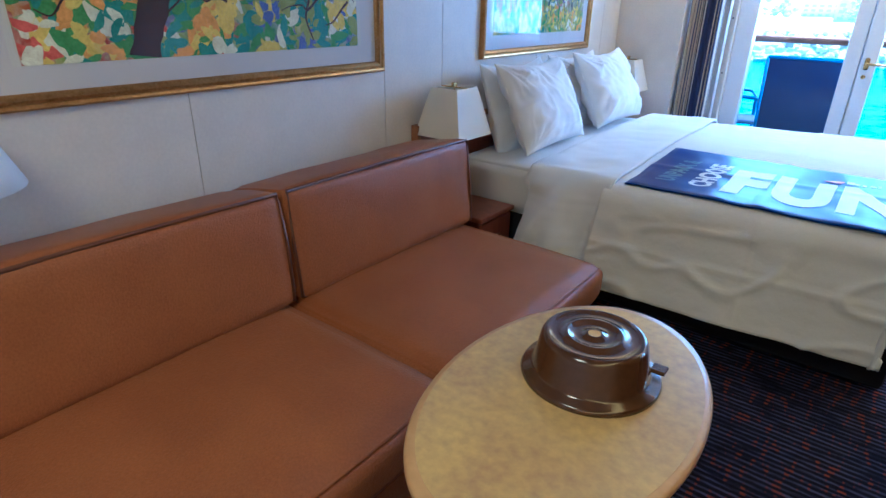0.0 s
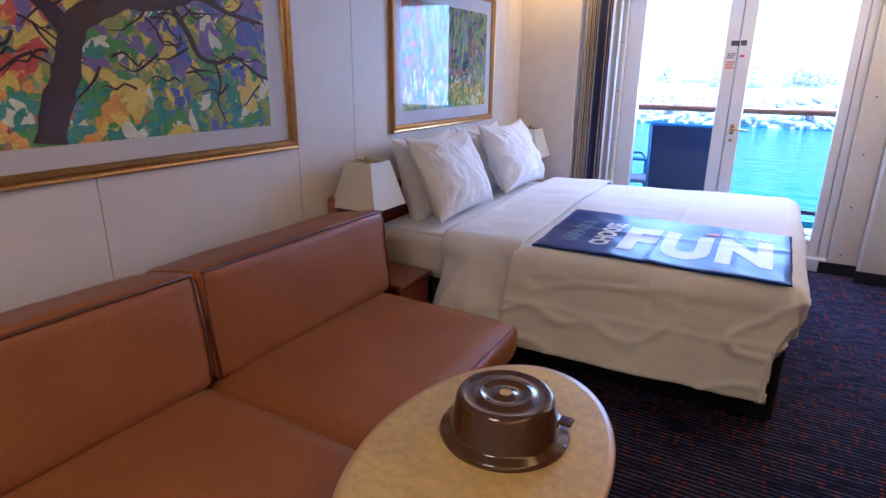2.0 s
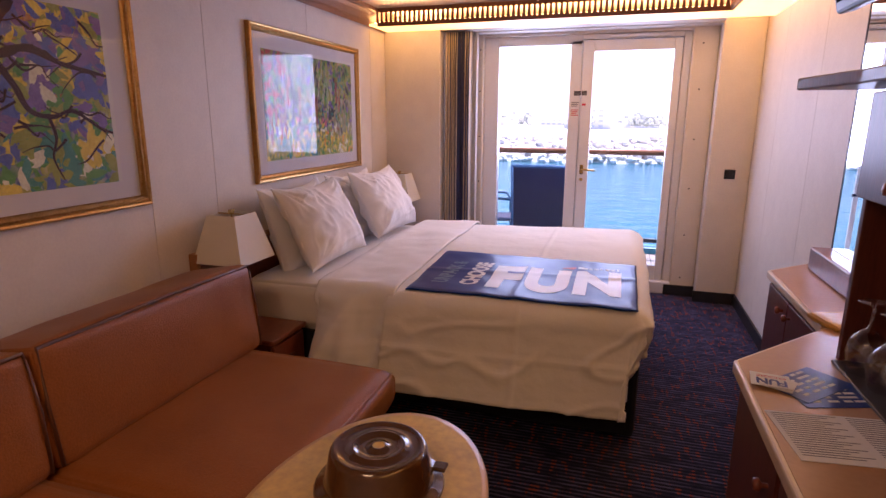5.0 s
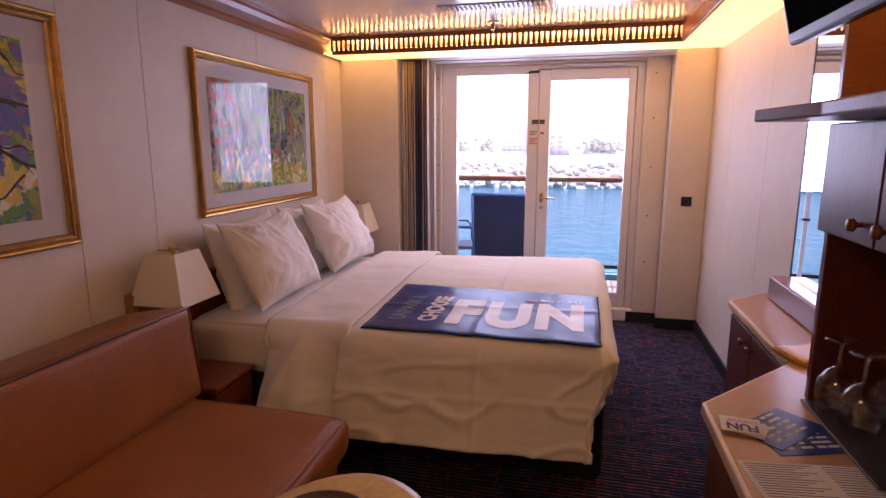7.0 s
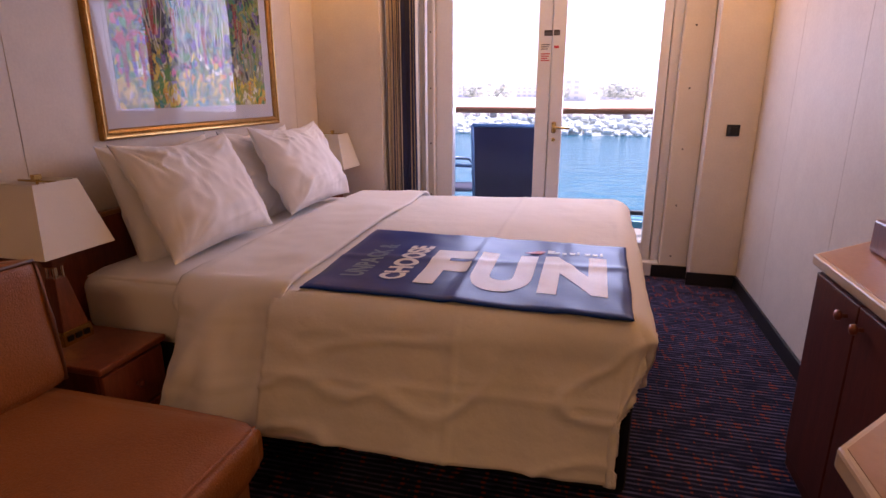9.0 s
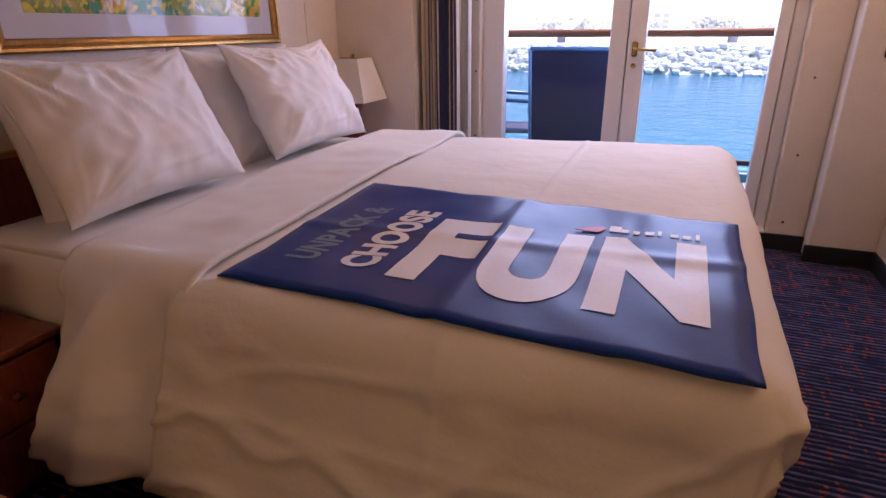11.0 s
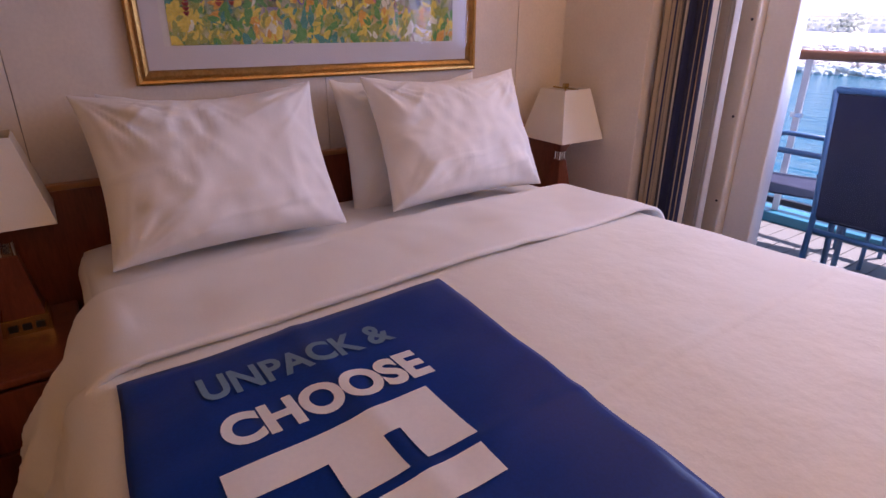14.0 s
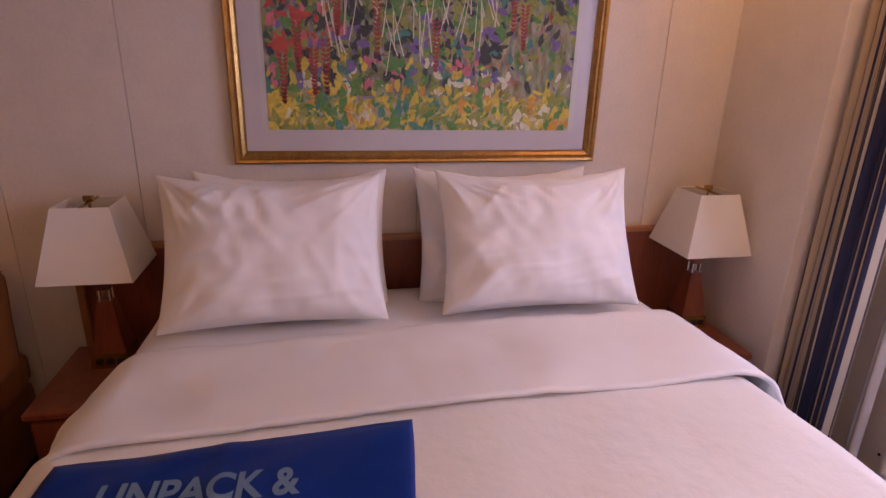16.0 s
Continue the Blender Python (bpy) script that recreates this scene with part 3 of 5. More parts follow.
def valance(name, a, b, fixed, along_x, label):
    """Two rails with a row of upright bars between, so that light shows through the slots."""
    z0, z1 = SOFFIT - 0.012, CEIL
    t = 0.018

    def put(s0, s1, za, zb, bev=0.002):
        return box(s0, fixed - t, za, s1, fixed, zb, bev, 1) if along_x else box(fixed - t, s0, za, fixed, s1, zb, bev, 1)
    top = thing(name, ((a + b) / 2, fixed, z0) if along_x else (fixed, (a + b) / 2, z0), label, "valance")
    tagged(top, kind="structure")
    part("rail", put(a, b, z0, z0 + 0.028), M["valance"], top)
    part("rail", put(a, b, z1 - 0.03, z1 - 0.001), M["valance"], top)
    pitch = 0.036
    n = int((b - a) / pitch)
    mesh = None
    for i in range(n + 1):
        s = a + i * (b - a) / n
        if mesh is None:
            # a bar that widens towards its foot
            bm = bmesh.new()
            for za, zb, wa, wb in ((z0 + 0.026, z0 + 0.045, 0.013, 0.009), (z0 + 0.045, z1 - 0.028, 0.009, 0.007)):
                for w0, w1, q0, q1 in ((wa, wb, za, zb),):
                    lo = [(-w0, -t), (w0, -t), (w0, 0), (-w0, 0)]
                    hi = [(-w1, -t), (w1, -t), (w1, 0), (-w1, 0)]
                    vs = [bm.verts.new(((p, q, q0) if along_x else (q, p, q0))) for p, q in lo] + [bm.verts.new(((p, q, q1) if along_x else (q, p, q1))) for p, q in hi]
                    for f in ((0, 1, 2, 3), (4, 5, 6, 7), (0, 1, 5, 4), (1, 2, 6, 5), (2, 3, 7, 6), (3, 0, 4, 7)):
                        bm.faces.new([vs[k] for k in f])
            bmesh.ops.recalc_face_normals(bm, faces=bm.faces)
            first = part("slat", bm, M["valance"], top)
            mesh = first.data
            ob = first
        else:
            ob = new("slat", mesh)
            ob.parent = top
            ob.matrix_parent_inverse = top.matrix_basis.inverted()
        ob.matrix_basis = Matrix.Translation((s, fixed, 0) if along_x else (fixed, s, 0))
    return top


valance("valance_north", WX + 0.1, VX, VY, True, "slotted cherry wood valance lit from behind")
valance("valance_east", BACK, VY, VX, False, "slotted cherry wood valance lit from behind")

# moulding along the bed wall
bm = bmesh.new()
prof = [(0, 2.075), (0.02, 2.07), (0.035, 2.09), (0.05, 2.10), (0.075, 2.135), (0.085, 2.16), (0.105, 2.165), (0.105, CEIL - 0.001), (0, CEIL - 0.001)]
ends = [[bm.verts.new((WX + x, y, z)) for x, z in prof] for y in (BACK, LEFT_Y)]
for i in range(len(prof) - 1):
    bm.faces.new((ends[0][i], ends[1][i], ends[1][i + 1], ends[0][i + 1]))
bm.faces.new(ends[1])
bmesh.ops.recalc_face_normals(bm, faces=bm.faces)
structure(link("trim_west", bm, M["valance"]), "curved cherry wood cornice along the ceiling", "cornice")

# ---- ceiling fittings ----
sp = thing("sprinkler", (-0.449, 4.0, CEIL), "brass fire sprinkler head on the ceiling", "sprinkler")
part("rosette", lathe([(0.04, CEIL), (0.038, CEIL - 0.006), (0.012, CEIL - 0.01), (0, CEIL - 0.01)], -0.449, 4.0, 20), M["chrome"], sp, smooth=True)
part("stem", lathe([(0.009, CEIL), (0.009, CEIL - 0.03), (0.006, CEIL - 0.04), (0, CEIL - 0.04)], -0.449, 4.0, 12), M["brass"], sp, smooth=True)
part("deflector", lathe([(0, CEIL - 0.045), (0.016, CEIL - 0.047), (0.016, CEIL - 0.049), (0, CEIL - 0.05)], -0.449, 4.0, 16), M["chrome"], sp)

vent = thing("ceiling_vent", (-0.38, 3.55, CEIL), "slotted white metal air vent in the ceiling", "vent")
part("frame", box(-0.70, 3.50, CEIL - 0.006, -0.08, 3.62, CEIL, 0.002), M["ceiling"], vent)
for i in range(22):
    part("slat", box(-0.68 + i * 0.027, 3.515, CEIL - 0.009, -0.668 + i * 0.027, 3.605, CEIL - 0.005), M["seam"], vent)

# ---- balcony door and window ----
win = structure(thing("window_1", (-0.6, WIN_Y, 0), "white framed fixed balcony window", "window"))
Y0, Y1 = WIN_Y - 0.03, WIN_Y + 0.06
FR = [("jamb", (-1.005, Y0, 0.03, -0.882, Y1, 2.045)), ("mullion", (-0.302, Y0, 0.1, -0.212, Y1, 2.005)), ("head", (-0.882, Y0, 1.972, -0.212, Y1, 2.045)), ("window_sill", (-0.882, Y0, 0.03, -0.212, Y1, 0.20))]
for nm, b in FR:
    part(nm, box(*b, 0.006), M["white"], win)
part("pane", sheet_pane("y", WIN_Y + 0.01, -0.882, 0.2, -0.302, 1.972, -1), M["window_glass"], win).visible_shadow = False

door = structure(thing("door_1", (0.16, WIN_Y, 0), "closed white balcony door with a large glass pane", "door"))
part("jamb", box(0.53, Y0, 0.03, 0.588, Y1, 2.045, 0.006), M["white"], door)
part("head", box(-0.212, Y0 - 0.004, 2.008, 0.53, Y1, 2.045, 0.004), M["white"], door)
D0, D1 = WIN_Y - 0.045, WIN_Y + 0.015
part("stile", box(-0.205, D0, 0.10, -0.118, D1, 2.0, 0.006), M["white"], door)
part("stile", box(0.466, D0, 0.10, 0.524, D1, 2.0, 0.006), M["white"], door)
part("rail", box(-0.118, D0, 1.917, 0.466, D1, 2.0, 0.005), M["white"], door)
part("rail", box(-0.118, D0, 0.10, 0.466, D1, 0.222, 0.005), M["white"], door)
part("pane", sheet_pane("y", WIN_Y - 0.015, -0.118, 0.222, 0.466, 1.917, -1), M["window_glass"], door).visible_shadow = False
for bx in ((-0.216, WIN_Y + 0.02, 0.1, -0.186, Y1 + 0.012, 2.0), (0.502, WIN_Y + 0.02, 0.1, 0.534, Y1 + 0.012, 2.0), (-0.186, WIN_Y + 0.02, 1.985, 0.502, Y1 + 0.012, 2.012)):
    part("door_stop", box(*bx, 0.003), M["white"], door)
part("closer", box(0.0, D0 - 0.03, 2.012, 0.44, D0 - 0.002, 2.036, 0.006), M["white"], door, "white overhead closer rail")
hnd = part("door_handle", box(-0.183, D0 - 0.01, 0.955, -0.155, D0, 1.03, 0.008), M["brass"], door, "brass lever handle")
part("lever", tube([(-0.169, D0 - 0.008, 0.995), (-0.169, D0 - 0.045, 0.995), (-0.155, D0 - 0.052, 0.995), (-0.06, D0 - 0.052, 0.99)], 0.008), M["brass"], hnd, smooth=True)
part("lock", lathe([(0, 0.012), (0.011, 0.01), (0.014, 0)], 0, 0, 16), M["brass"], door, "brass key lock").data.transform(pose(-0.169, D0, 0.91, 90, 0, 0))
structure(link("threshold", box(-1.005, CASE_Y - 0.01, 0, 0.588, WIN_Y + 0.08, 0.1, 0.008), M["white"]), "white door threshold", "threshold")


def notice(place, w, h, material, label, bars, red=False):
    x, z = place
    s = thing("notice", (x, Y0, z), label, "notice")
    yb = D0 if x > -0.21 else Y0
    part("sheet", box(x - w / 2, yb - 0.002, z - h / 2, x + w / 2, yb - 0.0005, z + h / 2), material, s)
    for i in range(bars):
        zz = z + h / 2 - (i + 0.6) * h / bars
        part("line", box(x - w * 0.42, yb - 0.0035, zz - h * 0.16 / bars * 1.4, x + w * (0.42 - 0.1 * (i % 3)), yb - 0.0021, zz + h * 0.16 / bars * 1.4), M["print_red"] if red else M["ink"], s)


notice((-0.235, 1.60), 0.055, 0.035, M["tray"], "small dark warning plate on the window frame", 1)
notice((-0.180, 1.60), 0.04, 0.035, M["tray"], "small dark warning plate on the door", 1)
notice((-0.250, 1.515), 0.07, 0.04, M["paper"], "small white notice with grey writing", 3)
notice((-0.178, 1.515), 0.035, 0.035, M["paper"], "small white notice with a red mark", 1, True)
notice((-0.250, 1.45), 0.07, 0.055, M["paper"], "small white notice with red writing", 4, True)

sw = thing("light_switch", (0.915, COL_Y, 1.0), "small black light switch on the cream column", "switch")
part("plate", box(0.878, COL_Y - 0.012, 0.967, 0.952, COL_Y, 1.036, 0.004), M["black"], sw)
part("rocker", box(0.895, COL_Y - 0.018, 0.982, 0.935, COL_Y - 0.011, 1.021, 0.003), M["black"], sw)


def curtain(name, xa, xb, y, z0, z1, amp, waves, material, label, seed):
    bm = bmesh.new()
    uvl = bm.loops.layers.uv.new("UVMap")
    n, rows = waves * 14, 18
    g = []
    for j in range(rows + 1):
        z = z0 + (z1 - z0) * j / rows
        pinch = 1 - 0.35 * smoothstep(z1 - 0.25, z1, z)
        row = []
        for i in range(n + 1):
            s = i / n
            ph = 2 * math.pi * waves * s + 0.5 * noise.noise(Vector((s * 6, seed, z * 0.6)))
            yy = y + amp * pinch * (math.sin(ph) + 0.3 * math.sin(2.3 * ph + seed))
            row.append(bm.verts.new((xa + (xb - xa) * s + 0.35 * amp * math.cos(ph) + 0.006 * noise.noise(Vector((s * 9, z, seed))), yy, z)))
        g.append(row)
    for j in range(rows):
        for i in range(n):
            f = bm.faces.new((g[j][i], g[j][i + 1], g[j + 1][i + 1], g[j + 1][i]))
            for lp, s in zip(f.loops, (i, i + 1, i + 1, i)):
                lp[uvl].uv = (s / n * waves * 1.1, s / n)
    bmesh.ops.recalc_face_normals(bm, faces=bm.faces)
    ob = tagged(link(name, bm, material, True), label, "curtain")
    so = ob.modifiers.new("cloth", "SOLIDIFY")
    so.thickness = 0.003
    return ob


curtain("curtain", -1.275, -1.06, 4.675, 0.03, SOFFIT - 0.008, 0.038, 8, M["curtain"], "drawn back curtain with navy and beige stripes", 1.0)
curtain("curtain", -1.055, -1.03, 4.77, 0.03, SOFFIT - 0.01, 0.02, 3, M["sheer"], "pale curtain lining drawn back beside the window", 3.0)

# ---- pictures on the bed wall ----


def picture(y0, y1, z0, z1, ay0, ay1, az0, az1, art, label):
    p = thing("picture", (WX, (y0 + y1) / 2, z0), label, "picture")
    x = WX
    prof = [(0.0, 0.0), (0.022, 0.0), (0.028, 0.006), (0.026, 0.014), (0.02, 0.018), (0.022, 0.026), (0.016, 0.036), (0.008, 0.042), (0.0, 0.042)]
    corners = [(y0, z0, 1, 1), (y1, z0, -1, 1), (y1, z1, -1, -1), (y0, z1, 1, -1)]
    for k in range(4):
        a, b = corners[k], corners[(k + 1) % 4]
        bm = bmesh.new()
        ra = [bm.verts.new((x + h, a[0] + a[2] * w, a[1] + a[3] * w)) for h, w in prof]
        rb = [bm.verts.new((x + h, b[0] + b[2] * w, b[1] + b[3] * w)) for h, w in prof]
        for i in range(len(prof) - 1):
            bm.faces.new((ra[i], rb[i], rb[i + 1], ra[i + 1]))
        bm.faces.new(ra)
        bm.faces.new(rb)
        bmesh.ops.recalc_face_normals(bm, faces=bm.faces)
        part("frame_side", bm, M["gold"], p, "gilt wooden moulding", False)
    part("mat_board", box(x + 0.002, y0 + 0.035, z0 + 0.035, x + 0.006, y1 - 0.035, z1 - 0.035), M["mat_board"], p, "pale grey mat board")
    part("print_sheet", box(x + 0.006, ay0 - 0.02, az0 - 0.002, x + 0.0068, ay1 + 0.02, az1 + 0.02), M["paper"], p, "white paper border")
    pr = part("print", box(x + 0.0068, ay0, az0, x + 0.0076, ay1, az1), art, p, "watercolour print")
    part("glass", sheet_pane("x", x + 0.014, y0 + 0.036, z0 + 0.036, y1 - 0.036, z1 - 0.036, 1), M["glazing"], p, "reflecting picture glass").visible_shadow = False
    return p, pr


def stroke(bm, pts, w0, w1, x, lim):
    """A flat brush stroke on the print through (y, z) points, tapering from w0 to w1."""
    n = 40
    seq = []
    for i in range(n + 1):
        t = i / n * (len(pts) - 1)
        k = min(int(t), len(pts) - 2)
        f = t - k
        p0, p1, p2, p3 = (Vector(pts[max(0, min(len(pts) - 1, j))]) for j in (k - 1, k, k + 1, k + 2))
        seq.append(0.5 * ((2 * p1) + (p2 - p0) * f + (2 * p0 - 5 * p1 + 4 * p2 - p3) * f * f + (3 * p1 - p0 - 3 * p2 + p3) * f ** 3))
    prev = None
    for i, c in enumerate(seq):
        d = (seq[min(i + 1, n)] - seq[max(i - 1, 0)]).normalized()
        nn = Vector((-d.y, d.x))
        w = (w0 + (w1 - w0) * i / n) * (1 + 0.35 * noise.noise(Vector((c.x * 22, c.y * 22, 1))))
        a, b = c + nn * w, c - nn * w
        cl = [(min(max(q.x, lim[0]), lim[1]), min(max(q.y, lim[2]), lim[3])) for q in (a, b)]
        cur = [bm.verts.new((x, *q)) for q in cl]
        if prev:
            bm.faces.new((prev[0], prev[1], cur[1], cur[0]))
        prev = cur


A1 = (0.671, 1.858, 1.153, 1.775)
pic1, pr1 = picture(0.55, 2.0, 1.043, 1.888, *A1, M["art_garden"], "framed watercolour of a bent tree in a garden")
XP = WX + 0.0082
rng = random.Random(5)
PIGMENTS = {"yellow": (0.68, 0.52, 0.08), "orange": (0.66, 0.32, 0.05), "red": (0.52, 0.09, 0.06), "green": (0.10, 0.28, 0.07), "olive": (0.30, 0.32, 0.07),
            "blue": (0.10, 0.14, 0.40), "violet": (0.20, 0.14, 0.34), "teal": (0.06, 0.25, 0.20), "pink": (0.62, 0.18, 0.22), "pale": (0.72, 0.68, 0.50), "dark": (0.05, 0.06, 0.06)}
for k, c in PIGMENTS.items():
    M["pigment_" + k] = mat("pigment_" + k, c, tuple(min(1, q * 1.5 + 0.05) for q in c), 26, 110, rough=0.8, bump=0)


def daub(bm, y, z, length, width, ang, x, lim):
    """One leaf-shaped touch of the brush, bent a little, kept inside the sheet."""
    bend = rng.uniform(-0.5, 0.5)
    rows = []
    for k in range(6):
        t = k / 5
        a = ang + bend * (t - 0.5)
        w = width * math.sin(math.pi * (0.12 + 0.8 * t)) * rng.uniform(0.75, 1.15)
        cy, cz = y + math.cos(a) * length * (t - 0.5), z + math.sin(a) * length * (t - 0.5)
        ny, nz = -math.sin(a) * w, math.cos(a) * w
        rows.append([bm.verts.new((x, min(max(cy + q * ny, lim[0]), lim[1]), min(max(cz + q * nz, lim[2]), lim[3]))) for q in (1, -1)])
    for p, q in zip(rows, rows[1:]):
        bm.faces.new((p[0], p[1], q[1], q[0]))


def foliage(owner, lim, n, palette, size, lean):
    """Many touches, their colour picked by where on the sheet they fall."""
    heaps = {k: bmesh.new() for k in PIGMENTS}
    for i in range(n):
        y, z = rng.uniform(lim[0], lim[1]), rng.uniform(lim[2], lim[3])
        k = palette((y - lim[0]) / (lim[1] - lim[0]), (z - lim[2]) / (lim[3] - lim[2]))
        if k:
            L = rng.uniform(*size)
            daub(heaps[k], y, z, L, L * rng.uniform(0.16, 0.34), lean(), XP + 0.00002 + i * 0.0000006, lim)
    for k, bm in heaps.items():
        if len(bm.faces):
            tagged(part("painted_leaves", bm, M["pigment_" + k], owner, k + " painted leaves"), kind="stuff")
        else:
            bm.free()


def garden_palette(u, v):
    cluster = noise.noise(Vector((u * 7, v * 5, 3)))
    if v < 0.3:
        names = ("yellow", "yellow", "orange", "green", "teal", "pale", "red") if u < 0.55 else ("yellow", "pale", "green", "teal", "olive", "blue")
    elif u < 0.35:
        names = ("red", "orange", "red", "yellow", "olive", "violet", "pale")
    elif u < 0.62:
        names = ("green", "olive", "yellow", "violet", "green", "pale", "teal")
    else:
        names = ("blue", "violet", "blue", "yellow", "olive", "green", "violet", "pale")
    k = int((cluster * 1.1 + 0.5) * len(names) + rng.uniform(-0.7, 0.7))
    return names[k % len(names)]


foliage(pr1, A1, 1500, garden_palette, (0.03, 0.085), lambda: rng.uniform(0, math.pi))
bm = bmesh.new()
XT = XP + 0.0013
stroke(bm, [(0.99, 1.153), (1.02, 1.25), (1.07, 1.36), (1.10, 1.46), (1.14, 1.52), (1.25, 1.57), (1.36, 1.63), (1.46, 1.70), (1.52, 1.775)], 0.042, 0.03, XT, A1)
stroke(bm, [(1.10, 1.47), (1.04, 1.55), (0.95, 1.61), (0.85, 1.66), (0.70, 1.69)], 0.026, 0.008, XT + 0.0001, A1)
stroke(bm, [(1.20, 1.56), (1.17, 1.65), (1.12, 1.72), (1.05, 1.775)], 0.018, 0.007, XT + 0.0002, A1)
stroke(bm, [(1.26, 1.57), (1.42, 1.58), (1.56, 1.62), (1.68, 1.58), (1.858, 1.55)], 0.020, 0.005, XT + 0.0003, A1)
stroke(bm, [(1.44, 1.59), (1.50, 1.50), (1.54, 1.42), (1.62, 1.40), (1.70, 1.42), (1.80, 1.36), (1.858, 1.34)], 0.012, 0.004, XT + 0.0004, A1)
stroke(bm, [(1.60, 1.41), (1.62, 1.33), (1.60, 1.26), (1.63, 1.18)], 0.007, 0.002, XT + 0.0005, A1)
for i in range(60):
    y, z = rng.uniform(0.7, 1.82), rng.uniform(1.3, 1.74)
    pts = [(y, z)]
    dy = rng.choice((-1, 1)) * 0.05
    for k in range(4):
        y, z = y + dy * rng.uniform(0.3, 1.1), z - rng.uniform(-0.02, 0.045)
        pts.append((y, z))
    stroke(bm, pts, 0.005, 0.0012, XT + 0.0006 + i * 0.00001, A1)
part("painted_tree", bm, M["bark"], pr1, "dark brown painted branches")

A2 = (2.862, 3.936, 1.16, 1.765)
pic2, pr2 = picture(2.745, 4.047, 1.046, 1.888, *A2, M["art_flowers"], "framed watercolour of a flowering garden over the bed")
part("painted_blooms", box(WX + 0.0077, A2[0], A2[2], WX + 0.0081, A2[1], 1.275), M["bloom"], pr2, "yellow and green painted flower bed")


def flower_palette(u, v):
    cluster = noise.noise(Vector((u * 9, v * 6, 8)))
    if u > 0.74 and 0.2 < v < 0.62 and rng.random() < 0.75:
        return None
    if v < 0.24:
        names = ("yellow", "olive", "green", "yellow", "teal", "green", "orange", "yellow", "pale") if u < 0.6 else ("yellow", "orange", "green", "yellow", "olive", "pale")
    elif v < 0.4:
        names = ("green", "pink", "dark", "yellow", "teal", "violet", "pale", "olive")
    elif u < 0.25:
        names = ("red", "dark", "olive", "violet", "pink", "green", "red")
    else:
        names = ("dark", "violet", "olive", "green", "dark", "olive", "teal")
    k = int((cluster * 1.2 + 0.5) * len(names) + rng.uniform(-0.8, 0.8))
    return names[k % len(names)]


foliage(pr2, A2, 2300, flower_palette, (0.014, 0.05), lambda: rng.gauss(1.57, 0.75))
bm = bmesh.new()
for i in range(70):
    y, z = rng.uniform(3.05, 3.65), rng.uniform(1.34, 1.68)
    lean = rng.uniform(-0.05, 0.05)
    stroke(bm, [(y, z), (y + lean * 0.5, z + 0.06), (y + lean, z + 0.14)], 0.0022, 0.001, XP + 0.0016 + i * 0.000005, A2)
tagged(part("painted_stems", bm, M["pigment_pale"], pr2, "pale painted stems"), kind="stuff")
bm = bmesh.new()
for y, z, L in ((2.97, 1.50, 0.16), (3.02, 1.42, 0.15), (3.1, 1.6, 0.14), (3.23, 1.58, 0.18), (3.43, 1.52, 0.17), (3.70, 1.66, 0.17), (3.74, 1.58, 0.15), (2.92, 1.4, 0.16), (3.06, 1.45, 0.18)):
    for k in range(12):
        zz = z - L * k / 12
        w = 0.016 * (1 - k / 14)
        for sgn in (-1, 1):
            daub(bm, y + sgn * w * 0.6, zz, 0.017, 0.005, 1.57 - sgn * 0.9, XP + 0.002 + k * 0.00002, A2)
part("painted_blossoms", bm, M["paint_red"], pr2, "hanging red painted blossoms")

# ---- bed ----
bed = thing("bed", (-0.7, 3.25, 0), "made double bed with white linen and a dark skirt", "bed")
part("base", box(-1.70, 2.50, 0.02, 0.27, 4.02, 0.36, 0.02), M["skirt"], bed, "black fabric bed base")
part("mattress", softbox(-1.70, 2.48, 0.34, 0.22, 4.17, 0.598, 0.07, 0.01, 16), M["linen"], bed, "mattress in a white sheet", True)
cover = part("cover", drape(-0.87, 0.215, 2.50, 4.06, 0.645, (0, 0.27, 0.50, 0.42), R=0.11, flare=0.38, fold=0.008, step=0.0115, seed=2.0, puff=0.006, foot_flare=0.55, creases=True), M["cover"], bed, "creased off-white bed cover", True)
so = cover.modifiers.new("cloth", "SOLIDIFY")
so.thickness, so.offset = 0.008, -1
fold_band = part("duvet_fold", drape(-1.22, -0.835, 2.545, 4.09, 0.652, (0.05, 0.0, 0.52, 0.40), R=0.11, flare=0.40, fold=0.038, step=0.012, seed=9.0, puff=0.014, swag=0.034), M["linen"], bed, "turned back white duvet edge", True)
so = fold_band.modifiers.new("cloth", "SOLIDIFY")
so.thickness, so.offset = 0.013, -1
hb = thing("headboard", (WX, 3.4, 0), "low cherry wood headboard fixed along the wall", "headboard")
part("panel", box(WX, 2.22, 0.25, WX + 0.03, LEFT_Y, 0.76, 0.003), M["wood"], hb)
part("cap", box(WX, 2.22, 0.76, WX + 0.036, LEFT_Y, 0.778, 0.004), M["wood_pale"], hb, "honey wood top edge")
part("end_panel", box(WX, 2.195, 0.25, WX + 0.045, 2.22, 0.778, 0.004), M["wood_pale"], hb, "honey wood end panel")


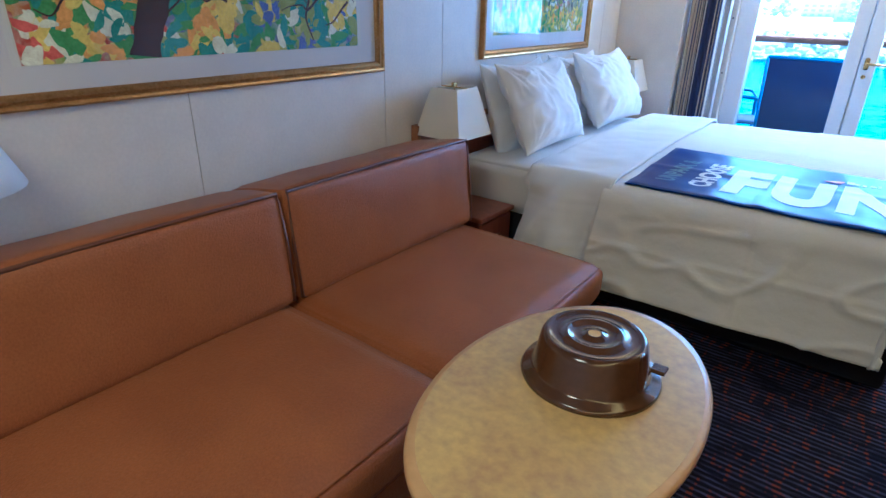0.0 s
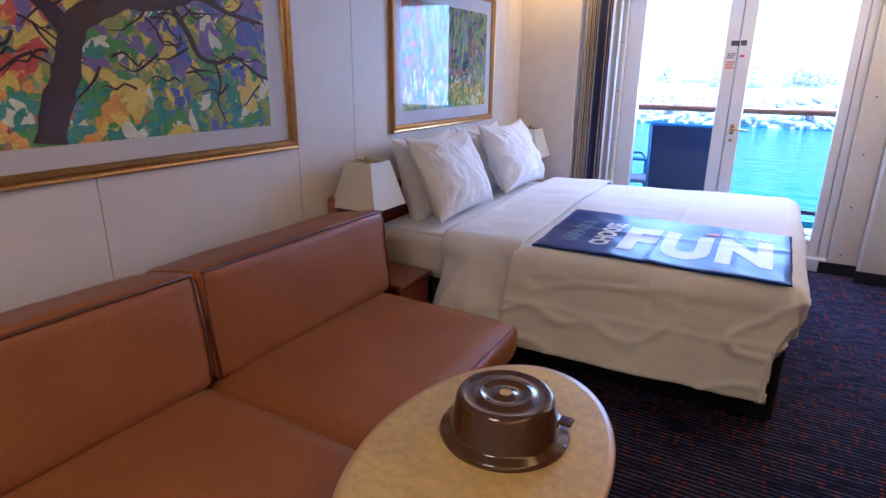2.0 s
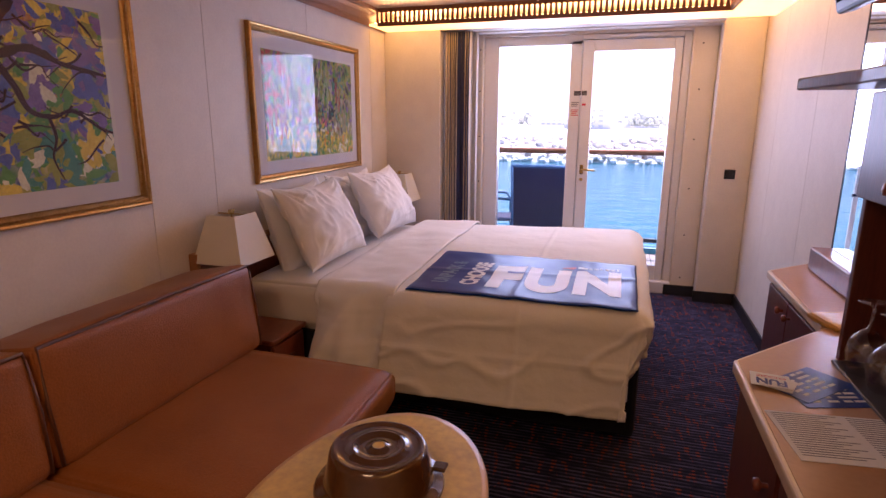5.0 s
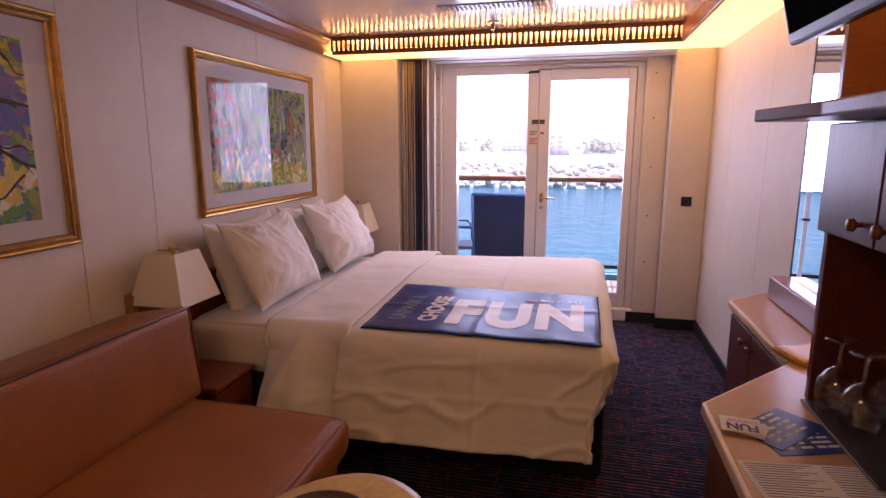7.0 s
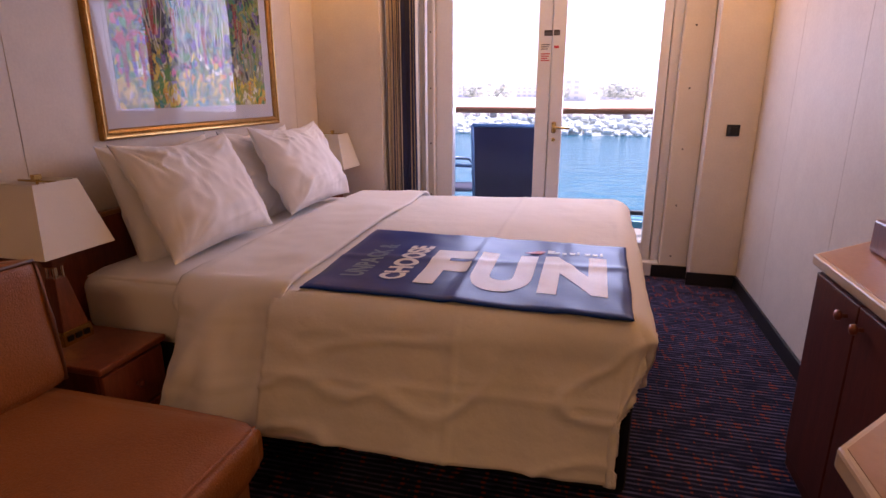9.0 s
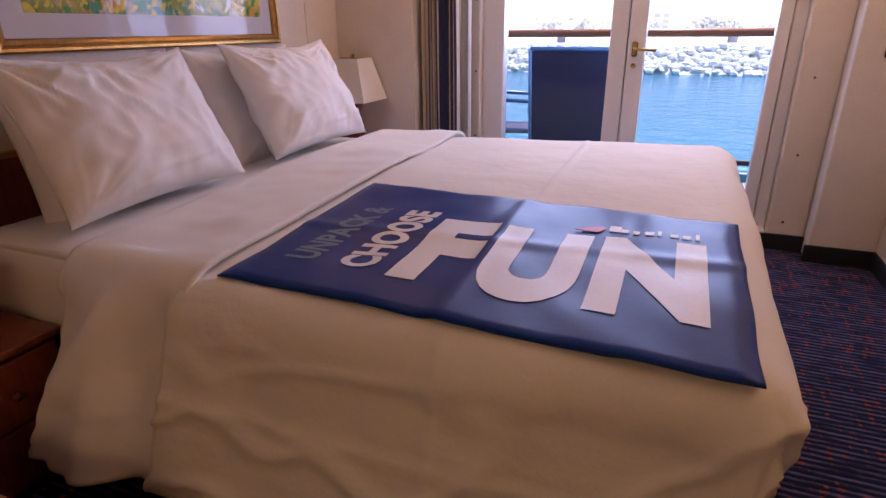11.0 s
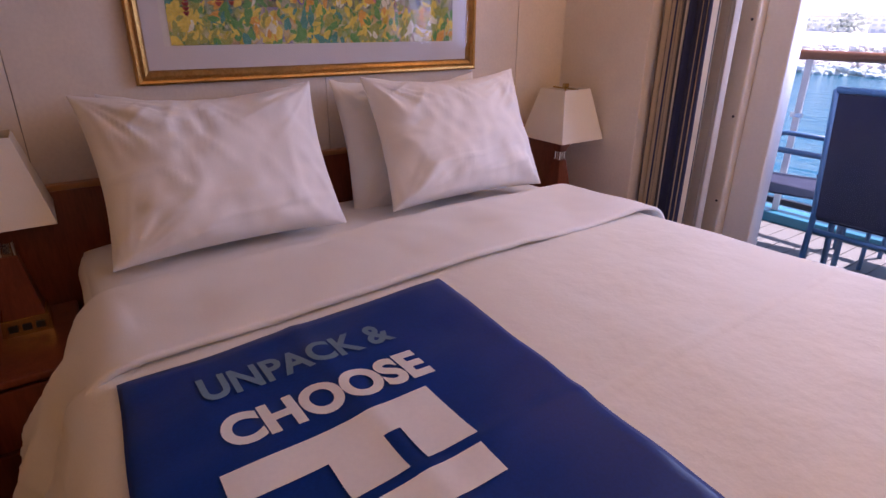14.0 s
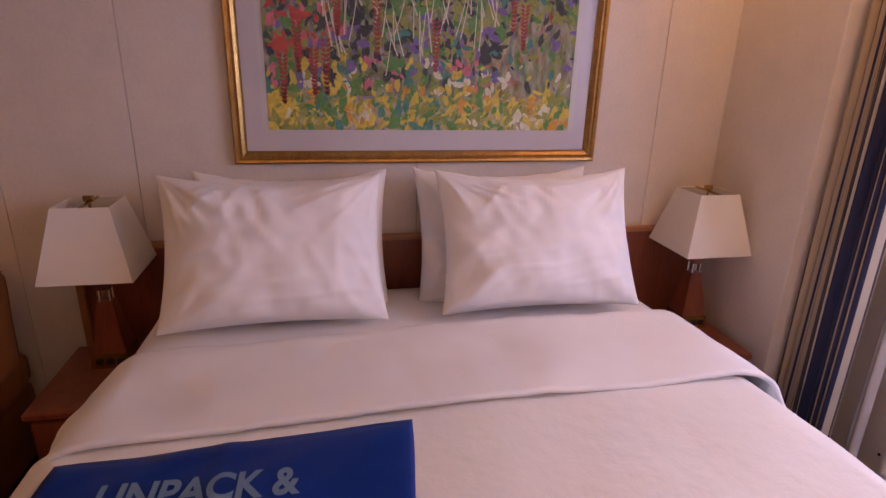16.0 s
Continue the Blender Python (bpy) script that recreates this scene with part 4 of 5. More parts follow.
def pillow(place, w, h, T, lean, turn, seed, label):
    bm = bmesh.new()
    n = 76
    sides = []
    for sgn in (1, -1):
        g = []
        for i in range(n + 1):
            row = []
            for j in range(n + 1):
                u, v = -1 + 2 * i / n, -1 + 2 * j / n
                u, v = math.sin(u * math.pi / 2), math.sin(v * math.pi / 2)
                px = w / 2 * u * (1 - 0.075 * (1 - v * v))
                pz = h / 2 * v * (1 - 0.07 * (1 - u * u))
                th = T / 2 * max(0, (1 - abs(u) ** 2.6) * (1 - abs(v) ** 2.6)) ** 0.55
                edge = 1 - max(abs(u), abs(v)) ** 6
                rad = math.atan2(v, u)
                wr = 0.026 * noise.noise(Vector((rad * 3.5, seed, (u * u + v * v) * 0.6))) * smoothstep(0.25, 0.9, u * u + v * v) * edge
                wr += (0.014 * noise.noise(Vector((u * 2.2, v * 2.2, seed))) + 0.006 * noise.noise(Vector((u * 6, v * 4, seed + 3)))) * edge
                # folds that fan out from the upper corners and hang from the upper edge
                for cu_, cv_, gain in ((-0.98, 0.98, 1.0), (0.98, 0.98, 0.7), (0.25 * math.sin(seed), 1.15, 0.8), (-0.9, -1.0, 0.4)):
                    q, ra = math.atan2(v - cv_, u - cu_), math.hypot(u - cu_, v - cv_)
                    rg = 1 - 3.2 * abs(noise.noise(Vector((q * 4.2 + 0.5 * ra, seed + cu_ * 3, ra * 0.5))))
                    wr += 0.016 * gain * max(0, rg) ** 1.5 * math.exp(-((ra - 0.42) / 0.34) ** 2) * edge
                rg = 1 - 3.5 * abs(noise.noise(Vector((u * 3.4 + 0.8 * v, v * 0.9, seed + 21))))
                wr += 0.005 * max(0, rg) ** 1.5 * edge
                rg = 1 - 3.5 * abs(noise.noise(Vector((u * 1.3, v * 4.2 - 0.6 * u, seed + 31))))
                wr += 0.006 * max(0, rg) ** 1.5 * smoothstep(0.1, -0.8, v) * edge
                # the filling settles: a slack upper edge, a full foot
                pz -= 0.022 * (1 - u * u) * smoothstep(-0.2, 1, v) - 0.008 * noise.noise(Vector((u * 4, 0, seed))) * smoothstep(0.5, 1, v)
                th *= 1 + 0.22 * smoothstep(0.5, -0.6, v)
                border = i in (0, n) or j in (0, n)
                if border and sgn == -1:
                    row.append(sides[0][i][j])
                else:
                    row.append(bm.verts.new((px, sgn * (th + wr) if not border else 0.004 * math.sin(9 * rad + seed), pz)))
            g.append(row)
        sides.append(g)
        for i in range(n):
            for j in range(n):
                q = (g[i][j], g[i + 1][j], g[i + 1][j + 1], g[i][j + 1])
                bm.faces.new(q if sgn < 0 else q[::-1])
    bmesh.ops.recalc_face_normals(bm, faces=bm.faces)
    ob = link("pillow", bm, M["pillowcase"], True)
    # local x along the bed's head, local z up the pillow, leaning back on the wall
    ob.matrix_basis = Matrix.Translation(place) @ pose(0, 0, 0, 0, 0, 90 + turn) @ pose(0, 0, 0, lean, 0, 0)
    return tagged(ob, label, "pillow", "pillows on the bed")


pillow((-1.60, 2.935, 0.80), 0.63, 0.50, 0.17, -17, 0, 3.0, "plump white pillow standing against the headboard")
pillow((-1.60, 3.66, 0.805), 0.64, 0.50, 0.17, -17, 0, 5.0, "plump white pillow standing against the headboard")
pillow((-1.435, 2.885, 0.842), 0.67, 0.475, 0.19, -27, 1, 11.0, "creased white pillow leaning on another pillow")
pillow((-1.425, 3.725, 0.850), 0.67, 0.475, 0.19, -27, -1, 17.0, "creased white pillow leaning on another pillow")

# ---- banner on the bed ----
banner = thing("banner", (-0.28, 2.8, 0.66), "blue cloth banner with white lettering spread on the bed", "banner")


def banner_z(x, y):
    crease = 0.004 * math.exp(-((x + 0.275) / 0.022) ** 2) + 0.004 * math.exp(-((y - 2.83) / 0.025) ** 2) - 0.002 * math.exp(-((x - 0.02) / 0.02) ** 2)
    return 0.655 + bed_z(x, y) + crease + 0.005 * noise.noise(Vector((x * 5, y * 5, 0))) + 0.003 * noise.noise(Vector((x * 11 + y * 4, y * 7, 3)))


def banner_sheet():
    bm = bmesh.new()
    c = [Vector((-0.798, 2.497)), Vector((0.243, 2.428)), Vector((0.245, 3.09)), Vector((-0.807, 3.219))]
    nu, nv = 105, 72
    g = []
    for i in range(nu + 1):
        row = []
        for j in range(nv + 1):
            a, b = i / nu, j / nv
            p = (c[0] * (1 - a) + c[1] * a) * (1 - b) + (c[3] * (1 - a) + c[2] * a) * b
            edge = min(a, 1 - a, b, 1 - b)
            p += Vector((0.004 * noise.noise(Vector((0, p.y * 5, 2))), 0.006 * noise.noise(Vector((p.x * 4, 0, 2)))))
            z = banner_z(p.x, p.y) - 0.005 * smoothstep(0.03, 0.0, edge)
            row.append(bm.verts.new((p.x, p.y, z)))
        g.append(row)
    for i in range(nu):
        for j in range(nv):
            bm.faces.new((g[i][j], g[i + 1][j], g[i + 1][j + 1], g[i][j + 1]))
    return bm


sheet = part("sheet", banner_sheet(), M["blue"], banner, "dark blue cloth", True)
so = sheet.modifiers.new("cloth", "SOLIDIFY")
so.thickness, so.offset = 0.004, -1
words("UNPACK &", M["print_grey"], banner, "lettering", (-0.633, 2.614, 0), (0.06, 1, 0), (-1, 0, 0), 0.368, 0.080, 0.03, banner_z)
words("CHOOSE", M["print_white"], banner, "lettering", (-0.488, 2.614, 0), (0.06, 1, 0), (-1, 0, 0), 0.365, 0.092, 0.045, banner_z)
for ch, xa, xb, ya, yb in (("F", -0.441, -0.289, 2.587, 2.939), ("U", -0.268, -0.062, 2.562, 2.925), ("N", -0.037, 0.174, 2.565, 2.924)):
    words(ch, M["print_white"], banner, "lettering", (xa, ya, 0), (1, -0.02, 0), (0.0, 1, 0), xb - xa, yb - ya, 0.06, banner_z)
# the maker's mark as plain shapes
zz = banner_z(-0.07, 2.97) + 0.002
part("emblem", prism([(-0.115, 2.950), (-0.058, 2.945), (-0.035, 2.99), (-0.066, 2.984)], zz, zz + 0.0012), M["print_red"], banner, "small red emblem")
for i, (w, h) in enumerate(((0.021, 0.036), (0.014, 0.02), (0.012, 0.02), (0.016, 0.02), (0.007, 0.03), (0.015, 0.02), (0.014, 0.02), (0.007, 0.034))):
    xa = -0.035 + i * 0.0268
    ya = 2.953 - i * 0.0012
    zz = banner_z(xa + 0.01, ya + 0.01) + 0.0016
    part("emblem", box(xa, ya, zz - 0.0004, xa + w * 1.25, ya + h * 1.1, zz + 0.0003), M["print_white"], banner, "small white emblem")

# ---- nightstands and lamps ----


def nightstand(y0, y1, label):
    t = thing("nightstand", (-1.5, (y0 + y1) / 2, 0), label, "nightstand", "nightstands")
    part("body", box(WX + 0.035, y0, 0.0, -1.34, y1, 0.385, 0.003), M["wood_dark"], t)
    part("top", box(WX + 0.035, y0 - 0.005, 0.385, -1.315, y1 + 0.005, 0.408, 0.006), M["wood"], t)
    d = part("drawer", box(-1.341, y0 + 0.012, 0.2, -1.325, y1 - 0.012, 0.372, 0.004), M["wood"], t)
    part("knob", lathe([(0.006, 0), (0.006, 0.01), (0.013, 0.016), (0.012, 0.025), (0, 0.028)], 0, 0, 16), M["wood_dark"], d, smooth=True).data.transform(pose(-1.325, (y0 + y1) / 2, 0.29, 0, 90, 0))
    part("door", box(-1.341, y0 + 0.012, 0.03, -1.325, y1 - 0.012, 0.19, 0.004), M["wood"], t)
    return t


nightstand(2.17, 2.45, "dark cherry nightstand between sofa and bed")
nightstand(4.18, 4.55, "dark cherry nightstand in the corner")


def frustum(x, y, z0, z1, ax, ay, bx, by, hollow=0.0):
    bm = bmesh.new()
    lo = [bm.verts.new((x + sx * ax, y + sy * ay, z0)) for sx, sy in ((-1, -1), (1, -1), (1, 1), (-1, 1))]
    hi = [bm.verts.new((x + sx * bx, y + sy * by, z1)) for sx, sy in ((-1, -1), (1, -1), (1, 1), (-1, 1))]
    for i in range(4):
        bm.faces.new((lo[i], lo[(i + 1) % 4], hi[(i + 1) % 4], hi[i]))
    if not hollow:
        bm.faces.new(lo[::-1])
        bm.faces.new(hi)
    bmesh.ops.recalc_face_normals(bm, faces=bm.faces)
    if not hollow:
        bmesh.ops.bevel(bm, geom=list(bm.edges), offset=0.002, segments=2, affect="EDGES")
    return bm


def bed_lamp(x, y, label):
    z = 0.408
    t = thing("table_lamp", (x, y, z), label, "lamp", "bedside lamps")
    foot = part("foot", frustum(x, y, z, z + 0.05, 0.055, 0.06, 0.052, 0.056), M["brass"], t, "metal socket block")
    for dy in (-0.032, 0.0, 0.032):
        part("socket", box(x + 0.053, y + dy - 0.011, z + 0.014, x + 0.058, y + dy + 0.011, z + 0.034, 0.002), M["black"], foot)
    part("body", frustum(x, y, z + 0.05, z + 0.225, 0.05, 0.05, 0.022, 0.022), M["wood"], t, "tapering cherry wood body")
    part("collar", frustum(x, y, z + 0.225, z + 0.262, 0.008, 0.008, 0.008, 0.008), M["chrome"], t, "chrome stem")
    for dx, dy in ((-0.015, -0.015), (0.015, -0.015), (0.015, 0.015), (-0.015, 0.015)):
        part("rod", lathe([(0.005, z + 0.224), (0.005, z + 0.263)], x + dx, y + dy, 10), M["chrome"], t, "bright chrome rod", True)
    part("neck", frustum(x, y, z + 0.262, z + 0.31, 0.02, 0.02, 0.036, 0.036), M["wood"], t, "flared cherry wood neck")
    sh = part("shade", frustum(x, y, z + 0.328, z + 0.55, 0.133, 0.133, 0.075, 0.08, 1), M["shade"], t, "white cloth shade")
    sd = sh.modifiers.new("cloth", "SOLIDIFY")
    sd.thickness = 0.003
    part("spider", box(x - 0.075, y - 0.004, z + 0.546, x + 0.075, y + 0.004, z + 0.552), M["brass"], t)
    part("rod", lathe([(0.004, z + 0.3), (0.004, z + 0.555)], x, y, 10), M["brass"], t)
    part("finial", box(x - 0.008, y - 0.014, z + 0.552, x + 0.008, y + 0.014, z + 0.57, 0.002), M["brass"], t, "square brass finial")
    return t


bed_lamp(-1.61, 2.328, "bedside lamp with a white tapered shade, unlit")
bed_lamp(-1.595, 4.455, "bedside lamp with a white tapered shade, unlit")

# lamp beside the sofa
sc = thing("wall_lamp", (WX, 0.40, 0.85), "small lamp with a white cone shade over the sofa", "lamp")
part("plate", box(WX, 0.37, 0.80, WX + 0.015, 0.43, 0.9, 0.004), M["wood_dark"], sc)
part("arm", tube([(WX + 0.01, 0.40, 0.84), (WX + 0.12, 0.40, 0.82), (WX + 0.21, 0.40, 0.84), (WX + 0.215, 0.40, 0.92)], 0.009), M["wood_dark"], sc, smooth=True)
sh = part("shade", lathe([(0.155, 0.925), (0.085, 1.10)], WX + 0.215, 0.40, 40), M["shade"], sc, "white cone shade", True)
sh.modifiers.new("cloth", "SOLIDIFY").thickness = 0.003

# ---- sofa ----
sofa = thing("sofa", (-1.2, 1.1, 0), "tan leather two seat sofa with loose cushions", "sofa")
part("base", softbox(-1.72, 0.16, 0.03, -0.70, 2.01, 0.30, 0.03, 0.004, 8), M["leather"], sofa, "leather covered sofa base", True)
for ya, yb, sd in ((0.16, 1.092, 1.0), (1.098, 2.025, 8.0)):
    part("seat", softbox(-1.70, ya, 0.29, -0.655, yb, 0.438, 0.05, 0.012, 20, 0.004, sd), M["leather"], sofa, "tan leather seat cushion", True)
for ya, yb, sd in ((0.16, 1.105, 4.0), (1.115, 2.055, 12.0)):
    bm = softbox(-0.15, ya, 0.0, 0.15, yb, 0.37, 0.03, 0.010, 20, 0.005, sd)
    for v in bm.verts:
        if v.co.z > 0.2:
            v.co.z -= 0.03 * max(0, 0.15 - v.co.x) / 0.3 + 0.006 * noise.noise(Vector((v.co.x * 3, v.co.y * 3.5, sd)))
    edge = bmesh.new()
    hx, r = 0.145, 0.012
    loop = [(hx, ya + 0.012, 0.012), (hx + 0.004, ya + 0.006, 0.19), (hx, ya + 0.014, 0.358), (hx + 0.004, (ya + yb) / 2, 0.364), (hx, yb - 0.014, 0.358), (hx + 0.004, yb - 0.006, 0.19), (hx, yb - 0.012, 0.012)]
    add_tube(edge, loop, 0.006, 8)
    tilt = Matrix.Translation((-1.437, 0, 0.425)) @ pose(0, 0, 0, 0, -6, 0)
    bmesh.ops.transform(bm, matrix=tilt, verts=bm.verts)
    bmesh.ops.transform(edge, matrix=tilt, verts=edge.verts)
    cu = part("back_cushion", bm, M["leather"], sofa, "tan leather back cushion", True)
    part("piping", edge, M["piping"], cu, "stitched leather piping", True)

# ---- oval table and plate cover ----
TX, TY, TZ = -0.332, 1.02, 0.62
tb = thing("coffee_table", (TX, TY, 0), "oval table with a marbled yellow top and pale wooden rim", "table")


part("edge", lathe([(0.0, TZ - 0.032), (0.95, TZ - 0.032), (0.985, TZ - 0.028), (1.0, TZ - 0.018), (1.0, TZ - 0.008), (0.985, TZ - 0.0005), (0.93, TZ)], TX, TY, 96, 0.252, 0.402), M["table_edge"], tb, "pale wooden rim", True)
part("tabletop", lathe([(0.0, TZ - 0.004), (0.94, TZ - 0.004), (0.94, TZ + 0.0008), (0.0, TZ + 0.0008)], TX, TY, 96, 0.252, 0.402), M["table_top"], tb, "marbled yellow laminate")
part("column", lathe([(0.05, 0.03), (0.042, 0.06), (0.04, 0.56), (0.09, 0.59)], TX, TY, 28), M["wood_dark"], tb, "dark wooden pedestal", True)
part("foot", lathe([(0.0, 0.0), (0.9, 0.0), (1.0, 0.012), (0.95, 0.028), (0.3, 0.04), (0, 0.04)], TX, TY, 40, 0.2, 0.26), M["wood_dark"], tb, "dark wooden foot", True)

CX, CY, CZ = -0.326, 1.10, TZ + 0.001
cl = thing("plate_cover", (CX, CY, CZ), "amber brown plastic plate cover standing on the table", "plate cover")
part("dome", lathe([(0.140, CZ), (0.142, CZ + 0.006), (0.138, CZ + 0.012), (0.122, CZ + 0.018), (0.118, CZ + 0.024), (0.106, CZ + 0.085), (0.101, CZ + 0.094), (0.094, CZ + 0.097), (0.088, CZ + 0.093),
                    (0.062, CZ + 0.092), (0.058, CZ + 0.097), (0.052, CZ + 0.097), (0.048, CZ + 0.092), (0.022, CZ + 0.092), (0.018, CZ + 0.096), (0.013, CZ + 0.096)], CX, CY, 64), M["cloche"], cl, smooth=True)
part("vent_hole", lathe([(0.0135, CZ + 0.0955), (0, CZ + 0.0945)], CX, CY, 24), M["table_top"], cl, "small open hole")
part("tab", box(CX + 0.105, CY + 0.045, CZ + 0.025, CX + 0.135, CY + 0.075, CZ + 0.034, 0.003), M["cloche"], cl)

# ---- desk run ----
DZ = 0.745
desk = thing("desk", (0.75, 0.8, 0), "cherry desk with a pale laminate top and angled corner", "desk")
pts = [(0.468, -0.5), (EX - 0.002, -0.5), (EX - 0.002, 2.13), (0.80, 2.12), (0.468, 1.745)]
part("worktop", prism([(0.48, -0.49), (EX - 0.004, -0.49), (EX - 0.004, 2.118), (0.805, 2.108), (0.48, 1.742)], DZ - 0.02, DZ + 0.0015), M["laminate"], desk, "tan laminate worktop")
part("edge", prism(pts, DZ - 0.034, DZ, 0.006), M["edge"], desk, "pale rounded edge")
part("body", prism([(0.50, -0.47), (EX - 0.004, -0.47), (EX - 0.004, 2.10), (0.81, 2.09), (0.50, 1.735)], 0.0, DZ - 0.034), M["wood_dark"], desk)
for ya, yb in ((1.30, 1.70), (0.88, 1.28)):
    d = part("door", box(0.484, ya, 0.06, 0.5, yb, DZ - 0.05, 0.004), M["wood_dark"], desk)
    part("knob", lathe([(0.006, 0), (0.006, 0.012), (0.015, 0.018), (0.014, 0.028), (0, 0.032)], 0, 0, 16), M["wood"], d, smooth=True).data.transform(pose(0.484, ya + 0.05, 0.62, 0, -90, 0))

cab = thing("cabinet", (0.93, 2.5, 0), "low cherry cabinet with two doors beneath the mirror", "cabinet")
part("body", prism([(0.815, 2.11), (EX - 0.004, 2.13), (EX - 0.004, 3.06), (0.815, 2.84)], 0.0, DZ - 0.034), M["wood_dark"], cab)
part("edge", prism([(0.79, 2.125), (EX - 0.002, 2.135), (EX - 0.002, 3.10), (0.79, 2.856)], DZ - 0.034, DZ, 0.006), M["edge"], cab, "pale rounded edge")
part("top", prism([(0.803, 2.13), (EX - 0.004, 2.14), (EX - 0.004, 3.08), (0.803, 2.85)], DZ - 0.02, DZ + 0.0015), M["laminate"], cab, "tan laminate top")
for ya, yb, ky in ((2.14, 2.525, 2.485), (2.53, 2.83, 2.585)):
    d = part("door", box(0.80, ya, 0.06, 0.815, yb, DZ - 0.05, 0.004), M["wood_dark"], cab)
    part("knob", lathe([(0.006, 0), (0.006, 0.012), (0.015, 0.018), (0.014, 0.028), (0, 0.032)], 0, 0, 16), M["wood"], d, smooth=True).data.transform(pose(0.80, ky, 0.645, 0, -90, 0))
led = tagged(link("ledge", box(0.965, 1.85, DZ + 0.0025, EX - 0.001, 2.93, DZ + 0.105, 0.008), M["wood"]), "cherry wood ledge under the mirror", "ledge")
mir = thing("mirror", (EX, 2.5, 0.85), "tall wall mirror beside the hutch", "mirror")
part("glass", box(EX - 0.01, 1.85, 0.852, EX - 0.002, 2.90, 2.04), M["mirror"], mir, "silvered glass")
part("strip", box(EX - 0.012, 2.90, 0.852, EX - 0.001, 2.91, 2.04), M["black"], mir, "dark edge strip")

hutch = thing("hutch", (0.95, 1.5, DZ), "dark cherry hutch with an open niche and upper doors", "hutch")
part("side_panel", box(0.745, 1.82, DZ + 0.002, EX - 0.012, 1.845, 1.473, 0.003), M["wood_dark"], hutch)
part("back_panel", box(EX - 0.02, 0.6, DZ + 0.002, EX - 0.013, 1.82, 1.473), M["wood_dark"], hutch)
part("bottom", box(0.745, 0.6, 1.2, EX - 0.02, 1.82, 1.218, 0.002), M["wood_dark"], hutch)
part("upper_back", box(EX - 0.03, 0.6, 1.506, EX - 0.013, 1.82, 2.06), M["valance"], hutch, "red cherry back panel")
for ya, yb, ky in ((1.555, 1.845, 1.61), (1.26, 1.55, 1.50), (0.96, 1.255, 1.01)):
    d = part("door", box(0.727, ya, 1.203, 0.745, yb, 1.47, 0.004), M["wood_dark"], hutch)
    part("knob", lathe([(0.006, 0), (0.006, 0.012), (0.015, 0.018), (0.014, 0.028), (0, 0.032)], 0, 0, 16), M["wood"], d, smooth=True).data.transform(pose(0.727, ky, 1.247, 0, -90, 0))
part("upper_side", box(0.735, 1.82, 1.506, EX - 0.012, 1.845, 2.06, 0.003), M["valance"], hutch, "red cherry side panel")
part("shelf", prism([(0.60, 0.6), (EX - 0.012, 0.6), (EX - 0.012, 1.85), (0.555, 1.85), (0.60, 1.55)], 1.475, 1.506, 0.005), M["wood_dark"], hutch, "thick cherry shelf with an angled end")

tv = thing("television", (0.86, 1.5, 1.506), "flat black television tilted down on an arm", "television")
tilt = Matrix.Translation((0.615, 1.544, 1.883)) @ pose(0, 0, 0, 0, 0, 0) @ pose(0, 0, 0, 0, -14, 0)
b1 = box(-0.02, -0.40, -0.215, 0.03, 0.40, 0.215, 0.01)
bmesh.ops.transform(b1, matrix=tilt, verts=b1.verts)
part("bezel", b1, M["black"], tv)
b2 = box(-0.0225, -0.375, -0.185, -0.02, 0.375, 0.195)
bmesh.ops.transform(b2, matrix=tilt, verts=b2.verts)
part("screen", b2, M["screen"], tv, "dark glossy screen")
part("stand", tube([(0.65, 1.55, 1.86), (0.82, 1.52, 1.78), (0.86, 1.5, 1.66), (0.84, 1.5, 1.506)], 0.022, 12), M["black"], tv, "curved black arm", True)

# things on the desk
ZT = DZ + 0.0015
tray = tagged(link("tray", box(0.724, 1.40, ZT, 0.99, 1.812, ZT + 0.008, 0.003), M["tray"]), "dark grey serving tray on the desk", "tray")


def wine_glass(x, y, label):
    z = ZT + 0.008
    g = lathe([(0.034, z), (0.040, z + 0.02), (0.047, z + 0.055), (0.042, z + 0.09), (0.022, z + 0.115), (0.006, z + 0.125), (0.0045, z + 0.16), (0.006, z + 0.185), (0.036, z + 0.192), (0.036, z + 0.194), (0, z + 0.196)], x, y, 36)
    ob = tagged(link("wine_glass", g, M["glass"], True), label, "glass", "upturned glasses")
    return ob


M["glass"] = pane_material("clear_glass", (0.90, 0.91, 0.93), ior=1.6)
gn = M["glass"].node_tree
for lk in list(gn.links):
    if lk.from_node.bl_idname == "ShaderNodeFresnel":
        gn.links.remove(lk)
gn.nodes["Mix Shader"].inputs[0].default_value = 0.16
for gx, gy in ((0.772, 1.735), (0.785, 1.635), (0.87, 1.70), (0.885, 1.59)):
    wine_glass(gx, gy, "clear stemmed glass standing upside down on a tray")
ZB = ZT + 0.008
wb = thing("water_bottle", (0.945, 1.755, ZT + 0.008), "clear plastic water bottle in the niche", "bottle")
part("body", lathe([(0.03, ZB), (0.033, ZB + 0.01), (0.033, ZB + 0.14), (0.028, ZB + 0.17), (0.013, ZB + 0.2), (0.013, ZB + 0.21)], 0.945, 1.755, 24), M["glass"], wb, smooth=True)
part("label_band", lathe([(0.0338, ZB + 0.06), (0.0338, ZB + 0.12)], 0.945, 1.755, 24), M["paper"], wb, "pale label", True)
part("cap", lathe([(0.0145, ZB + 0.208), (0.0145, ZB + 0.225), (0, ZB + 0.226)], 0.945, 1.755, 20), M["white"], wb, smooth=True)

# leaflets fanned out, papers and a pouch


